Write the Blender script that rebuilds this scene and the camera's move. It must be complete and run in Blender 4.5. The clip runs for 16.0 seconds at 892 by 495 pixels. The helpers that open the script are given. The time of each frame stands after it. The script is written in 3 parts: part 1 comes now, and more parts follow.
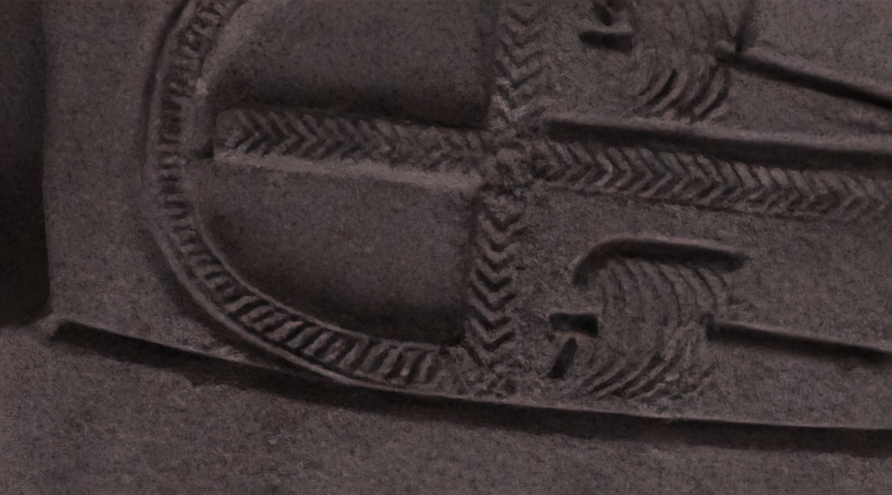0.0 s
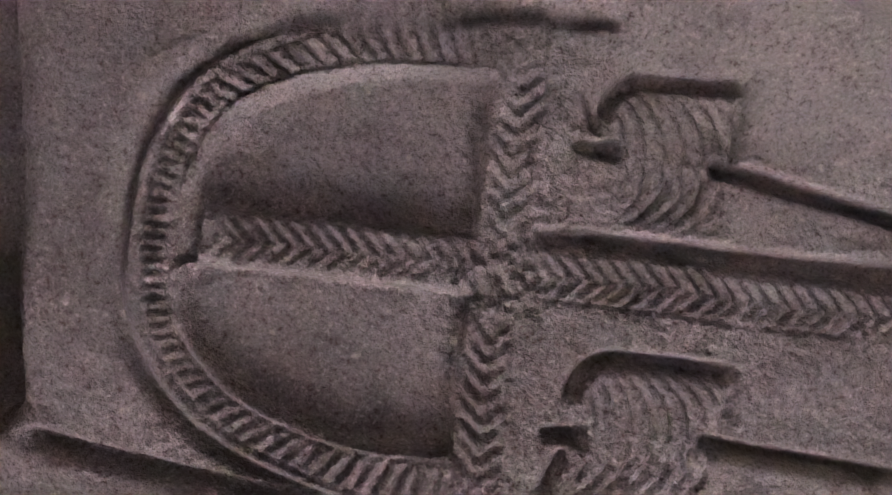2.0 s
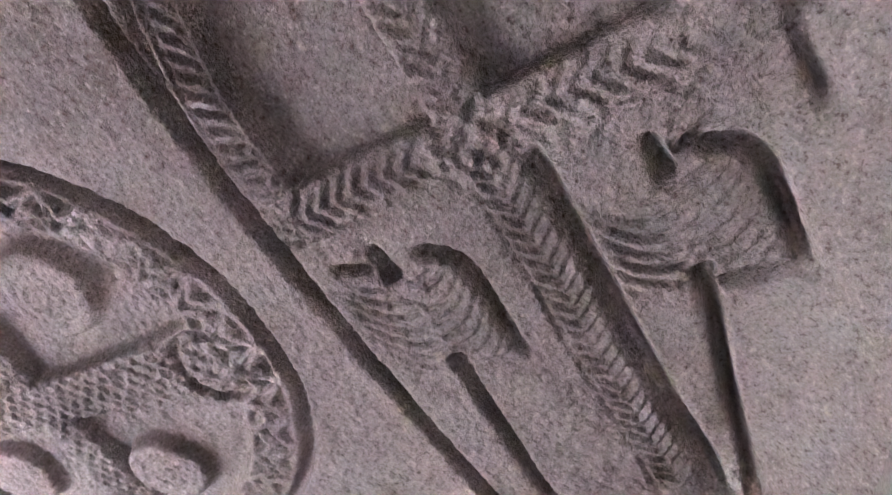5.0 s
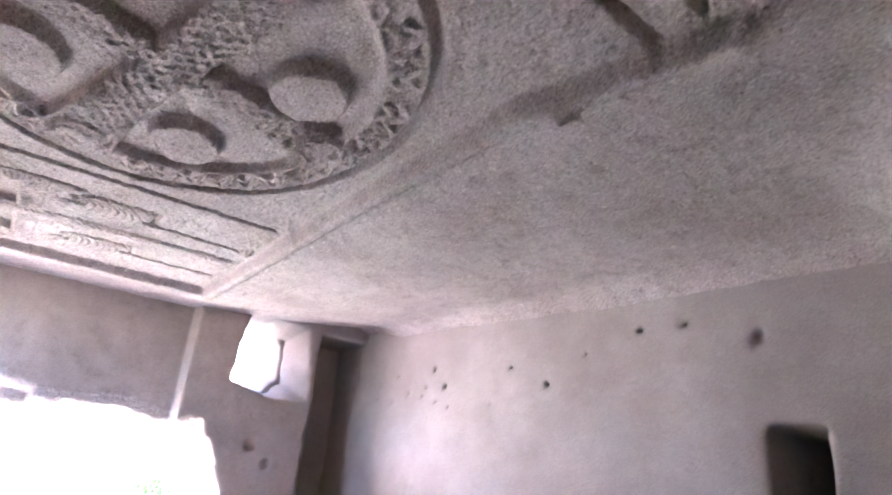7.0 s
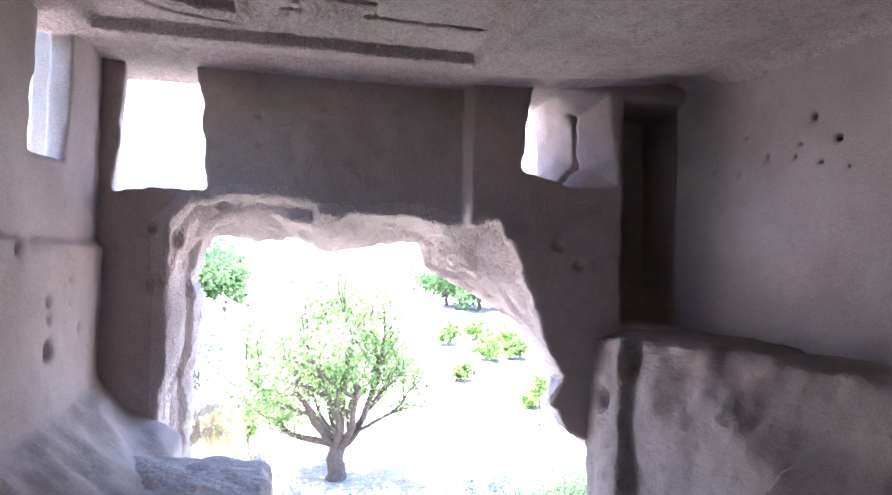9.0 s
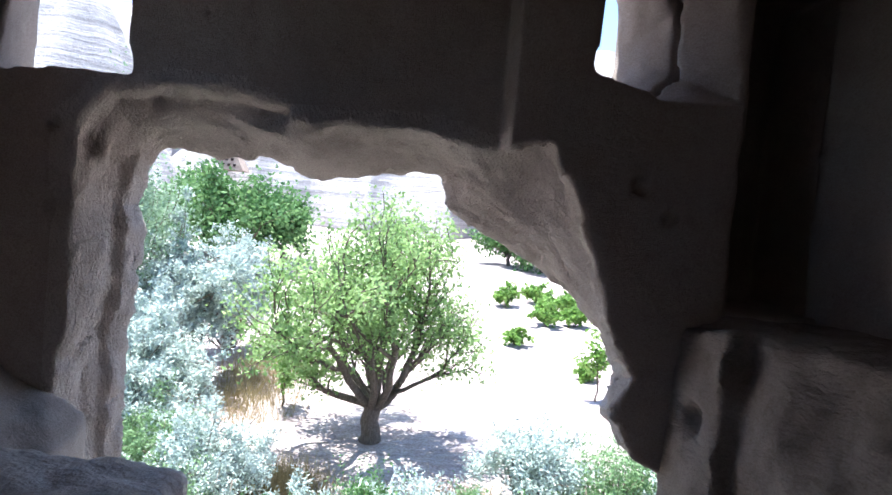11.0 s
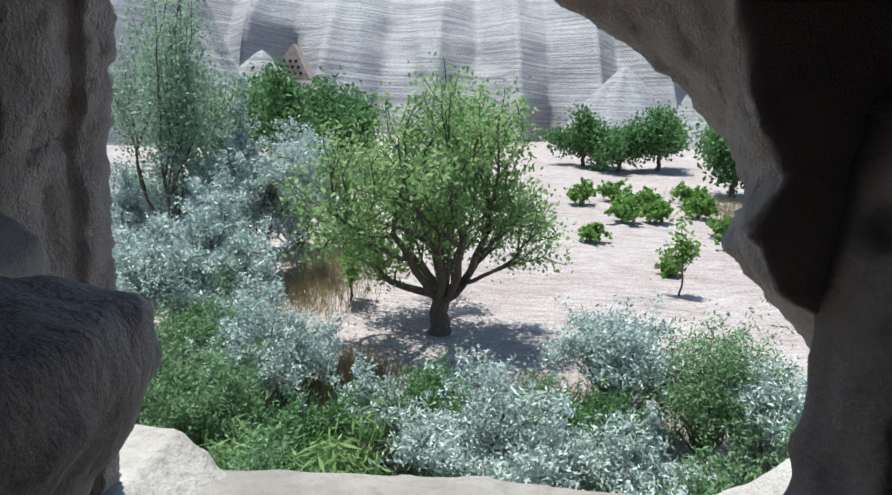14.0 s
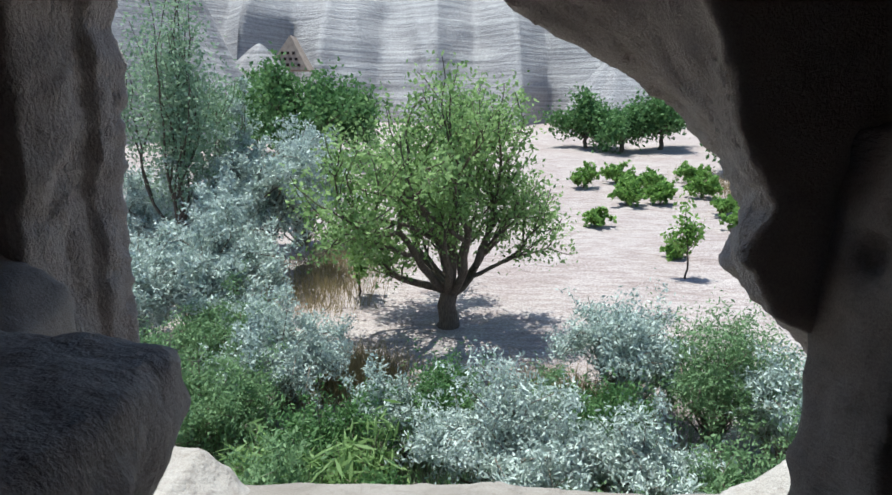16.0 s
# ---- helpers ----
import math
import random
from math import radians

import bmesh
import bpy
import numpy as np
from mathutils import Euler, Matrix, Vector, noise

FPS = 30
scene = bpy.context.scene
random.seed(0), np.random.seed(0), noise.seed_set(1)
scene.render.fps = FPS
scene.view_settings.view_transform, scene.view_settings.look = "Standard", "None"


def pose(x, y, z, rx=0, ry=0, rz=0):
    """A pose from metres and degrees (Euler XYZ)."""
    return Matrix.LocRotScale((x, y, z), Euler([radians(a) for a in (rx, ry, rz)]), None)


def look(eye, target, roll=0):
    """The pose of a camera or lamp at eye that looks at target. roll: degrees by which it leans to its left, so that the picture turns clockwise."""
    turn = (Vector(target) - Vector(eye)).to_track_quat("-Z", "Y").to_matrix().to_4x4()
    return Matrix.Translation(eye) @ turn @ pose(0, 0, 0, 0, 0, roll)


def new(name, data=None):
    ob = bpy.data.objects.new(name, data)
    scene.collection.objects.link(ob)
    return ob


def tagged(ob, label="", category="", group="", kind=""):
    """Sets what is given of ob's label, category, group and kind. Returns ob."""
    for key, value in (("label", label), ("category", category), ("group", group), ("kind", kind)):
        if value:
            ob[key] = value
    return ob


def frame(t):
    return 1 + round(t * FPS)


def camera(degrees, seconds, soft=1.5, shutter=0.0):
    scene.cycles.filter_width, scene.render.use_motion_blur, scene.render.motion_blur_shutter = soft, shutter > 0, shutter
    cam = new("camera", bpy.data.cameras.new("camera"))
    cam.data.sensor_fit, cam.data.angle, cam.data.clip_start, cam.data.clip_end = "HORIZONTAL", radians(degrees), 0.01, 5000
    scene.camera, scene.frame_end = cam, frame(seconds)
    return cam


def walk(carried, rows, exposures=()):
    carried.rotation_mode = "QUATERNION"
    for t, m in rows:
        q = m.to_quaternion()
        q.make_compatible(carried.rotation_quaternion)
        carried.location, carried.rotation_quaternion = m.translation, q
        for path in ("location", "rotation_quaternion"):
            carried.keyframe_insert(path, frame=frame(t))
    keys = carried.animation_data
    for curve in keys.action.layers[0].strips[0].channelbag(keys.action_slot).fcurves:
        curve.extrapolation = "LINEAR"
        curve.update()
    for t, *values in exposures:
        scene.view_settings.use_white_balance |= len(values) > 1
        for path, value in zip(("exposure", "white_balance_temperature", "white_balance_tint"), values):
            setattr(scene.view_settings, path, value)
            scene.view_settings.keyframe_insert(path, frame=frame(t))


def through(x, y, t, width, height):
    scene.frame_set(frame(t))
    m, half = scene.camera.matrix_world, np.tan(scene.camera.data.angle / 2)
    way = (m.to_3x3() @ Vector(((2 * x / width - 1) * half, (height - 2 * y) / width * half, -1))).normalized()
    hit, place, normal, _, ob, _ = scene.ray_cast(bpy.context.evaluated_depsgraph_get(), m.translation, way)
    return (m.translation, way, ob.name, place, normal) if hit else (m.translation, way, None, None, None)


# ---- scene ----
cam = camera(70.0, 16.0, shutter=0.2)

EXPOSURES = [(0, 4.7, 6100, 35), (1.0, 5.5, 6100, 35), (1.5, 5.7, 6050, 34), (3, 6.3, 5950, 32), (5.5, 6.6, 5700, 27), (6.5, 6.4, 5650, 23), (7.5, 5.85, 5600, 20), (8.2, 4.9, 5600, 19), (9.0, 4.0, 5600, 18), (9.4, 3.6, 5750, 14), (11.3, 1.75, 5850, 7), (12.0, 1.3, 5850, 6), (12.6, 0.6, 5900, -1), (16, 0.4, 5900, -1)]
PATH = [
    (0, -1.964, 0.215, 1.443, 179.07, -1.17, 2.17),
    (0.5, -1.940, 0.082, 1.459, 179.02, -0.49, -2.23),
    (1, -1.962, -0.016, 1.474, 179.06, -0.48, -3.93),
    (1.5, -1.967, -0.076, 1.479, 179.88, -0.14, 4.34),
    (2, -1.962, -0.115, 1.477, 179.77, 0.05, 1.57),
    (2.5, -1.981, -0.152, 1.474, 178.85, -0.20, -12.65),
    (3, -2.056, -0.205, 1.463, 176.46, 0.45, -26.78),
    (3.2, -2.105, -0.278, 1.454, 173.84, -0.33, -35.25),
    (5.3, -2.192, -0.772, 1.954, 141.35, -13.82, -49.84),
    (5.5, -2.148, -0.744, 1.907, 139.71, -13.49, -49.82),
    (6, -2.090, -0.692, 1.835, 134.03, -13.14, -49.56),
    (6.5, -2.093, -0.614, 1.756, 122.45, -10.11, -44.53),
    (7, -2.186, -0.425, 1.651, 110.82, -5.47, -36.11),
    (7.5, -2.041, 0.000, 1.664, 104.16, -4.16, -26.65),
    (8, -1.891, 0.518, 1.806, 96.86, -4.76, -20.42),
    (8.5, -1.805, 1.115, 1.887, 91.28, -3.71, -15.76),
    (9, -1.890, 1.627, 1.735, 91.29, -1.40, -12.93),
    (9.2, -1.805, 1.818, 1.772, 89.56, -3.42, -13.79),
    (11.3, -1.081, 3.838, 1.577, 86.65, -5.15, -3.61),
    (11.5, -1.042, 4.038, 1.558, 86.20, -4.69, -1.24),
    (12, -0.993, 4.316, 1.481, 84.35, -5.41, -1.62),
    (12.5, -0.937, 4.636, 1.054, 78.62, -4.11, -1.44),
    (13, -0.898, 4.692, 0.851, 79.31, -2.94, 1.15),
    (13.5, -0.882, 4.715, 0.785, 78.75, -2.51, 0.49),
    (14, -0.888, 4.717, 0.777, 78.73, -2.95, -0.61),
    (14.5, -0.890, 4.719, 0.773, 79.05, -3.46, -0.98),
    (15, -0.890, 4.716, 0.766, 79.24, -3.49, -1.26),
    (15.5, -0.902, 4.692, 0.828, 79.45, -2.07, -1.65),
    (16, -0.904, 4.624, 1.070, 77.34, -0.70, -0.59),
]
walk(cam, [(t, pose(*row)) for t, *row in PATH], EXPOSURES)


# world and sun
SUN_DIR = Vector((-0.17, 0.16, 0.96)).normalized()
world = bpy.data.worlds.new("world")
scene.world = world
world.use_nodes = True
wn = world.node_tree.nodes
sky = wn.new("ShaderNodeTexSky")
sky.sky_type = "NISHITA"
sky.sun_disc = False
sky.sun_elevation = math.asin(SUN_DIR.z)
sky.sun_rotation = math.atan2(SUN_DIR.x, SUN_DIR.y)
sky.altitude = 1100
wn["Background"].inputs["Strength"].default_value = 0.12
world.node_tree.links.new(sky.outputs[0], wn["Background"].inputs["Color"])
sun_data = bpy.data.lights.new("sun", "SUN")
sun_data.energy = 5.0
sun_data.angle = radians(0.55)
sun_data.color = (1.0, 0.95, 0.88)
sun = new("sun", sun_data)
sun.matrix_world = look(SUN_DIR * 60, (0, 0, 0))


# ---- materials ----
def mat(name, rough=0.9):
    m = bpy.data.materials.new(name)
    m.use_nodes = True
    b = m.node_tree.nodes["Principled BSDF"]
    b.inputs["Roughness"].default_value = rough
    b.inputs["Specular IOR Level"].default_value = 0.2
    return m, m.node_tree.nodes, m.node_tree.links, b


def add(nodes, kind, **values):
    n = nodes.new(kind)
    for key, value in values.items():
        n.inputs[key].default_value = value
    return n


def ramp(nodes, links, source, stops):
    r = nodes.new("ShaderNodeValToRGB")
    e = r.color_ramp.elements
    while len(e) < len(stops):
        e.new(0.5)
    for item, (at, c) in zip(e, stops):
        item.position, item.color = at, (*c, 1)
    links.new(source, r.inputs[0])
    return r.outputs[0]


def mix(nodes, links, kind, fac, a, b):
    n = nodes.new("ShaderNodeMix")
    n.data_type, n.blend_type = "RGBA", kind
    for sock, v in ((n.inputs[0], fac), (n.inputs[6], a), (n.inputs[7], b)):
        if isinstance(v, (int, float)):
            sock.default_value = v
        elif isinstance(v, tuple):
            sock.default_value = (*v, 1)
        else:
            links.new(v, sock)
    return n.outputs[2]


def coords(nodes, links, scale=(1, 1, 1), turn=(0, 0, 0)):
    g = nodes.new("ShaderNodeNewGeometry")
    mp = nodes.new("ShaderNodeMapping")
    mp.inputs["Scale"].default_value = scale
    mp.inputs["Rotation"].default_value = turn
    links.new(g.outputs["Position"], mp.inputs["Vector"])
    return mp.outputs[0]


def noise_tex(nodes, links, vec, scale, detail=6, rough=0.6):
    n = add(nodes, "ShaderNodeTexNoise", Scale=scale, Detail=detail, Roughness=rough)
    links.new(vec, n.inputs["Vector"])
    return n.outputs["Fac"]


def bump(nodes, links, b, height, strength, distance, under=None):
    n = add(nodes, "ShaderNodeBump", Strength=strength, Distance=distance)
    links.new(height, n.inputs["Height"])
    if under:
        links.new(under, n.inputs["Normal"])
    links.new(n.outputs[0], b.inputs["Normal"])
    return n.outputs[0]


def tuff(name, light, dark, stain, chisel=(9, 9, 3), grit=0.35, cut=0.5, specks=False):
    """Volcanic tuff: large stains, fine grit, elongated tool marks."""
    m, n, l, b = mat(name, 0.95)
    p = coords(n, l)
    big = noise_tex(n, l, p, 0.9, 5, 0.6)
    mid = noise_tex(n, l, p, 7, 6, 0.65)
    fine = noise_tex(n, l, p, 95, 3, 0.7)
    c = ramp(n, l, big, [(0.3, dark), (0.62, light)])
    c = mix(n, l, "MIX", ramp(n, l, mid, [(0.5, (0, 0, 0)), (0.75, (0.6, 0.6, 0.6))]), c, stain)
    c = mix(n, l, "MULTIPLY", 0.8, c, ramp(n, l, fine, [(0.3, (0.6, 0.57, 0.55)), (0.6, (1, 1, 1))]))
    if specks:
        dots = noise_tex(n, l, p, 55, 4, 0.75)
        c = mix(n, l, "MIX", ramp(n, l, dots, [(0.55, (0, 0, 0)), (0.65, (0.7, 0.7, 0.7))]), c, (0.72, 0.64, 0.58))
        c = mix(n, l, "MIX", ramp(n, l, dots, [(0.35, (0.75, 0.75, 0.75)), (0.45, (0, 0, 0))]), c, (0.15, 0.095, 0.08))
        spots = noise_tex(n, l, p, 11, 3, 0.6)
        c = mix(n, l, "MIX", ramp(n, l, spots, [(0.68, (0, 0, 0)), (0.74, (0.7, 0.7, 0.7))]), c, (0.70, 0.62, 0.52))
    l.new(c, b.inputs["Base Color"])
    tool = noise_tex(n, l, coords(n, l, chisel, (0.2, 0.35, 0)), 3, 3, 0.55)
    u = bump(n, l, b, tool, cut, 0.03)
    u = bump(n, l, b, mid, 0.35, 0.04, u)
    bump(n, l, b, fine, grit, 0.012, u)
    return m


M_WALL = tuff("tuff_wall", (0.43, 0.385, 0.355), (0.32, 0.275, 0.25), (0.37, 0.325, 0.295), (4, 4, 2), 0.4, 0.2)
# rough tuff of the door reveal, lightened to carry the skylight falling there
M_HEWN_LIT = tuff("hewn_tuff_lit", (0.58, 0.52, 0.48), (0.46, 0.40, 0.365), (0.38, 0.32, 0.28), (15, 15, 9), 0.8, 1.0)
M_FRONT = tuff("tuff_front", (0.48, 0.415, 0.375), (0.39, 0.33, 0.29), (0.36, 0.30, 0.26), (7, 7, 7), 0.8, 0.22)
M_CEIL = tuff("tuff_ceiling", (0.54, 0.475, 0.445), (0.38, 0.32, 0.295), (0.24, 0.195, 0.17), (6, 6, 6), 1.0, 0.3, True)
M_ROCK = tuff("tuff_rock", (0.54, 0.495, 0.465), (0.40, 0.355, 0.32), (0.28, 0.23, 0.20), (5, 5, 4), 0.5, 0.9)
M_FLOOR = tuff("trodden_tuff", (0.38, 0.34, 0.31), (0.27, 0.235, 0.21), (0.2, 0.165, 0.145), (5, 5, 5), 0.7, 0.6)
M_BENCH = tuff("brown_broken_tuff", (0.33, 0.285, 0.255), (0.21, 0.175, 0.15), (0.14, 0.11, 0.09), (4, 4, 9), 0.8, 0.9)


def soil():
    m, n, l, b = mat("pale_soil", 0.95)
    p = coords(n, l)
    big = noise_tex(n, l, p, 0.35, 5, 0.6)
    rows = noise_tex(n, l, coords(n, l, (0.5, 2.2, 1), (0, 0, 0.25)), 1.6, 5, 0.65)
    fine = noise_tex(n, l, p, 14, 5, 0.7)
    c = ramp(n, l, big, [(0.3, (0.49, 0.405, 0.385)), (0.65, (0.59, 0.515, 0.49))])
    c = mix(n, l, "MULTIPLY", 0.75, c, ramp(n, l, rows, [(0.35, (0.66, 0.60, 0.58)), (0.55, (1, 1, 1))]))
    c = mix(n, l, "MULTIPLY", 0.85, c, ramp(n, l, fine, [(0.38, (0.5, 0.46, 0.46)), (0.6, (1, 1, 1))]))
    l.new(c, b.inputs["Base Color"])
    u = bump(n, l, b, rows, 0.8, 0.18)
    bump(n, l, b, fine, 0.7, 0.05, u)
    return m


def strata():
    m, n, l, b = mat("banded_tuff", 0.95)
    wave = noise_tex(n, l, coords(n, l, (0.02, 0.02, 0.9), (0.03, -0.05, 0)), 1.5, 7, 0.6)
    streak = noise_tex(n, l, coords(n, l, (0.5, 0.5, 0.03)), 1.2, 5, 0.6)
    fine = noise_tex(n, l, coords(n, l), 2.5, 6, 0.7)
    c = ramp(n, l, wave, [(0.34, (0.27, 0.255, 0.26)), (0.46, (0.46, 0.435, 0.435)), (0.52, (0.33, 0.31, 0.315)), (0.60, (0.50, 0.475, 0.47)), (0.70, (0.38, 0.36, 0.36))])
    c = mix(n, l, "MIX", ramp(n, l, streak, [(0.62, (0, 0, 0)), (0.78, (0.4, 0.4, 0.4))]), c, (0.68, 0.64, 0.62))
    c = mix(n, l, "MULTIPLY", 0.6, c, ramp(n, l, fine, [(0.35, (0.65, 0.63, 0.63)), (0.6, (1, 1, 1))]))
    l.new(c, b.inputs["Base Color"])
    u = bump(n, l, b, wave, 0.5, 0.8)
    bump(n, l, b, fine, 0.6, 0.3, u)
    return m


def leaf(name, a, c, rough=0.6, through=0.35):
    m, n, l, b = mat(name, rough)
    g = n.new("ShaderNodeNewGeometry")
    col = ramp(n, l, g.outputs["Random Per Island"], [(0.0, a), (1.0, c)])
    l.new(col, b.inputs["Base Color"])
    t = n.new("ShaderNodeBsdfTranslucent")
    l.new(col, t.inputs["Color"])
    s = n.new("ShaderNodeMixShader")
    s.inputs[0].default_value = through
    l.new(b.outputs[0], s.inputs[1])
    l.new(t.outputs[0], s.inputs[2])
    l.new(s.outputs[0], n["Material Output"].inputs["Surface"])
    return m


def bark():
    m, n, l, b = mat("bark", 0.9)
    v = noise_tex(n, l, coords(n, l, (6, 6, 1.2)), 4, 6, 0.65)
    l.new(ramp(n, l, v, [(0.3, (0.06, 0.045, 0.035)), (0.7, (0.20, 0.16, 0.13))]), b.inputs["Base Color"])
    bump(n, l, b, v, 0.8, 0.03)
    return m


M_SOIL, M_CLIFF, M_BARK = soil(), strata(), bark()
M_TWIG = M_BARK.copy()
M_TWIG.node_tree.nodes["Principled BSDF"].inputs["Roughness"].default_value = 0.8
for stop in M_TWIG.node_tree.nodes["Color Ramp"].color_ramp.elements:
    stop.color = tuple(v * 1.7 for v in stop.color[:3]) + (1,)
M_LEAF = leaf("green_leaf", (0.17, 0.27, 0.09), (0.38, 0.52, 0.22), 0.6, 0.5)
M_LEAF_DARK = leaf("dark_leaf", (0.08, 0.17, 0.06), (0.17, 0.29, 0.11))
M_VINE = leaf("vine_leaf", (0.15, 0.28, 0.06), (0.28, 0.43, 0.12))
M_SILVER = leaf("silver_leaf", (0.30, 0.37, 0.33), (0.70, 0.76, 0.71), 0.5, 0.2)
M_BROOM = leaf("broom_leaf", (0.14, 0.24, 0.11), (0.28, 0.40, 0.20))
M_GREY = leaf("grey_green_leaf", (0.20, 0.29, 0.18), (0.36, 0.47, 0.32), 0.55, 0.35)
M_DRY = leaf("dry_grass", (0.25, 0.20, 0.10), (0.42, 0.34, 0.20))


# ---- mesh helpers ----
def link(name, verts, faces, material, smooth=True, parent=None):
    me = bpy.data.meshes.new(name)
    verts = np.asarray(verts, np.float32)
    faces = np.asarray(faces, np.int32)
    k = faces.shape[1]
    me.vertices.add(len(verts))
    me.vertices.foreach_set("co", verts.ravel())
    me.loops.add(faces.size)
    me.loops.foreach_set("vertex_index", faces.ravel())
    me.polygons.add(len(faces))
    me.polygons.foreach_set("loop_start", np.arange(0, faces.size, k, dtype=np.int32))
    me.update(calc_edges=True)
    me.validate()
    me.polygons.foreach_set("use_smooth", np.full(len(me.polygons), smooth))
    me.materials.append(material)
    ob = new(name, me)
    if parent:
        ob.parent = parent
    return ob


TABLES = {}


def lattice(shape, seed):
    if seed not in TABLES:
        TABLES[seed] = np.random.RandomState(seed).rand(*shape)
    return TABLES[seed]


def vnoise(x, y, z, scale, seed=0):
    """Smooth value noise in -1..1 on arrays."""
    t = lattice((32, 32, 32), seed)
    x, y, z = np.broadcast_arrays(x, y, z)
    axes = [x[(slice(None),) + (0,) * (x.ndim - 1)], y[(0, slice(None)) + (0,) * (x.ndim - 2)], z[(0,) * (x.ndim - 1) + (slice(None),)] if x.ndim > 2 else z[:1, 0]]
    if np.array_equal(x[:, -1, ...].reshape(len(x), -1)[:, -1], axes[0]) and np.array_equal(y[-1].reshape(y.shape[1], -1)[:, -1], axes[1]) and np.ptp(z.reshape(len(z), -1)[:, 0]) == 0 and np.ptp(x[0]) == 0:
        for k, v in enumerate(axes):  # a regular grid: one axis after the other
            p = v * scale
            i = np.floor(p).astype(int)
            f = p - i
            f = f * f * (3 - 2 * f)
            w = np.zeros((len(v), 32))
            np.add.at(w, (np.arange(len(v)), i % 32), 1 - f)
            np.add.at(w, (np.arange(len(v)), (i + 1) % 32), f)
            t = np.moveaxis(np.tensordot(w, t, (1, k)), 0, k)
        return (t[:, :, 0] if x.ndim == 2 else t) * 2 - 1
    out = 0
    p = [v * scale for v in (x, y, z)]
    i = [np.floor(v).astype(int) for v in p]
    f = [v - k for v, k in zip(p, i)]
    f = [v * v * (3 - 2 * v) for v in f]
    for a in (0, 1):
        for b in (0, 1):
            for c in (0, 1):
                w = (f[0] if a else 1 - f[0]) * (f[1] if b else 1 - f[1]) * (f[2] if c else 1 - f[2])
                out = out + w * t[(i[0] + a) % 32, (i[1] + b) % 32, (i[2] + c) % 32]
    return out * 2 - 1


def fbm(x, y, z, scale, octaves=3, seed=0):
    out, amp = 0, 1.0
    for k in range(octaves):
        out = out + amp * vnoise(x, y, z, scale * 2.03**k, seed + k)
        amp *= 0.5
    return out


def smooth_max(a, b, k):
    h = np.clip(0.5 + 0.5 * (a - b) / k, 0, 1)
    return b + (a - b) * h + k * h * (1 - h)


def smooth_min(a, b, k):
    return -smooth_max(-a, -b, k)


def box_sdf(x, y, z, lo, hi):
    d = [np.maximum(l - v, v - h) for v, l, h in zip((x, y, z), lo, hi)]
    return np.maximum(np.maximum(d[0], d[1]), d[2])


def poly_sdf(x, z, pts):
    """Signed distance in the plane to a closed outline, negative inside."""
    x, z = (x[:, :1], z[:, :1]) if x.ndim == 3 else (x, z)
    best = np.full(np.broadcast(x, z).shape, 1e9)
    sign = np.ones_like(best)
    for (ax, az), (bx, bz) in zip(pts, pts[1:] + pts[:1]):
        ex, ez = bx - ax, bz - az
        wx, wz = x - ax, z - az
        h = np.clip((wx * ex + wz * ez) / (ex * ex + ez * ez), 0, 1)
        best = np.minimum(best, np.hypot(wx - ex * h, wz - ez * h))
        up, down = (az <= z) & (bz > z), (az > z) & (bz <= z)
        side = ex * wz - ez * wx
        sign = np.where((up & (side > 0)) | (down & (side < 0)), -sign, sign)
    return best * sign


def carve(name, f, lo, hi, res, material):
    """The surface where f(x, y, z) is zero (solid below), as a mesh of quads."""
    ax = [np.arange(l, h + res, res) for l, h in zip(lo, hi)]
    X, Y, Z = np.meshgrid(*ax, indexing="ij")
    v = f(X, Y, Z).astype(np.float32)
    for k in range(3):
        edge = [slice(None)] * 3
        for at in (0, -1):
            edge[k] = at
            v[tuple(edge)] = np.maximum(v[tuple(edge)], res * 0.5)
    n = np.array(v.shape) - 1
    total, count = np.zeros((*n, 3), np.float32), np.zeros(n, np.float32)
    s = lambda o: tuple(slice(o[k], o[k] + n[k]) for k in range(3))  # noqa: E731
    for k in range(3):
        others = [j for j in range(3) if j != k]
        for a in (0, 1):
            for b in (0, 1):
                o = [0, 0, 0]
                o[others[0]], o[others[1]] = a, b
                q = list(o)
                q[k] = 1
                v0, v1 = v[s(o)], v[s(q)]
                hit = (v0 < 0) != (v1 < 0)
                t = np.where(hit, v0 / np.where(hit, v0 - v1, 1), 0)
                for j in range(3):
                    total[..., j] += np.where(hit, (t if j == k else o[j]), 0)
                count += hit
    live = count > 0
    index = np.full(n, -1, np.int64)
    index[live] = np.arange(live.sum())
    cell = np.argwhere(live)
    verts = (cell + total[live] / count[live][:, None]) * res + np.array([a[0] for a in ax])
    quads = []
    for k in range(3):
        i, j = [q for q in range(3) if q != k]
        o, q = [slice(1, -1)] * 3, [slice(1, -1)] * 3
        o[k], q[k] = slice(0, -1), slice(1, None)
        v0, v1 = v[tuple(o)], v[tuple(q)]
        hit = np.argwhere((v0 < 0) != (v1 < 0))
        base = hit.copy()
        flip = (v0[tuple(hit.T)] < 0)
        base[:, i] += 1
        base[:, j] += 1
        c = []
        for di, dj in ((0, 0), (1, 0), (1, 1), (0, 1)):
            p = base.copy()
            p[:, i] -= di
            p[:, j] -= dj
            c.append(index[tuple(p.T)])
        c = np.stack(c, 1)
        if k == 1:
            flip = ~flip
        c[~flip] = c[~flip][:, ::-1]
        quads.append(c)
    quads = np.concatenate(quads)
    quads = quads[(quads >= 0).all(1)]
    return link(name, verts, quads, material)


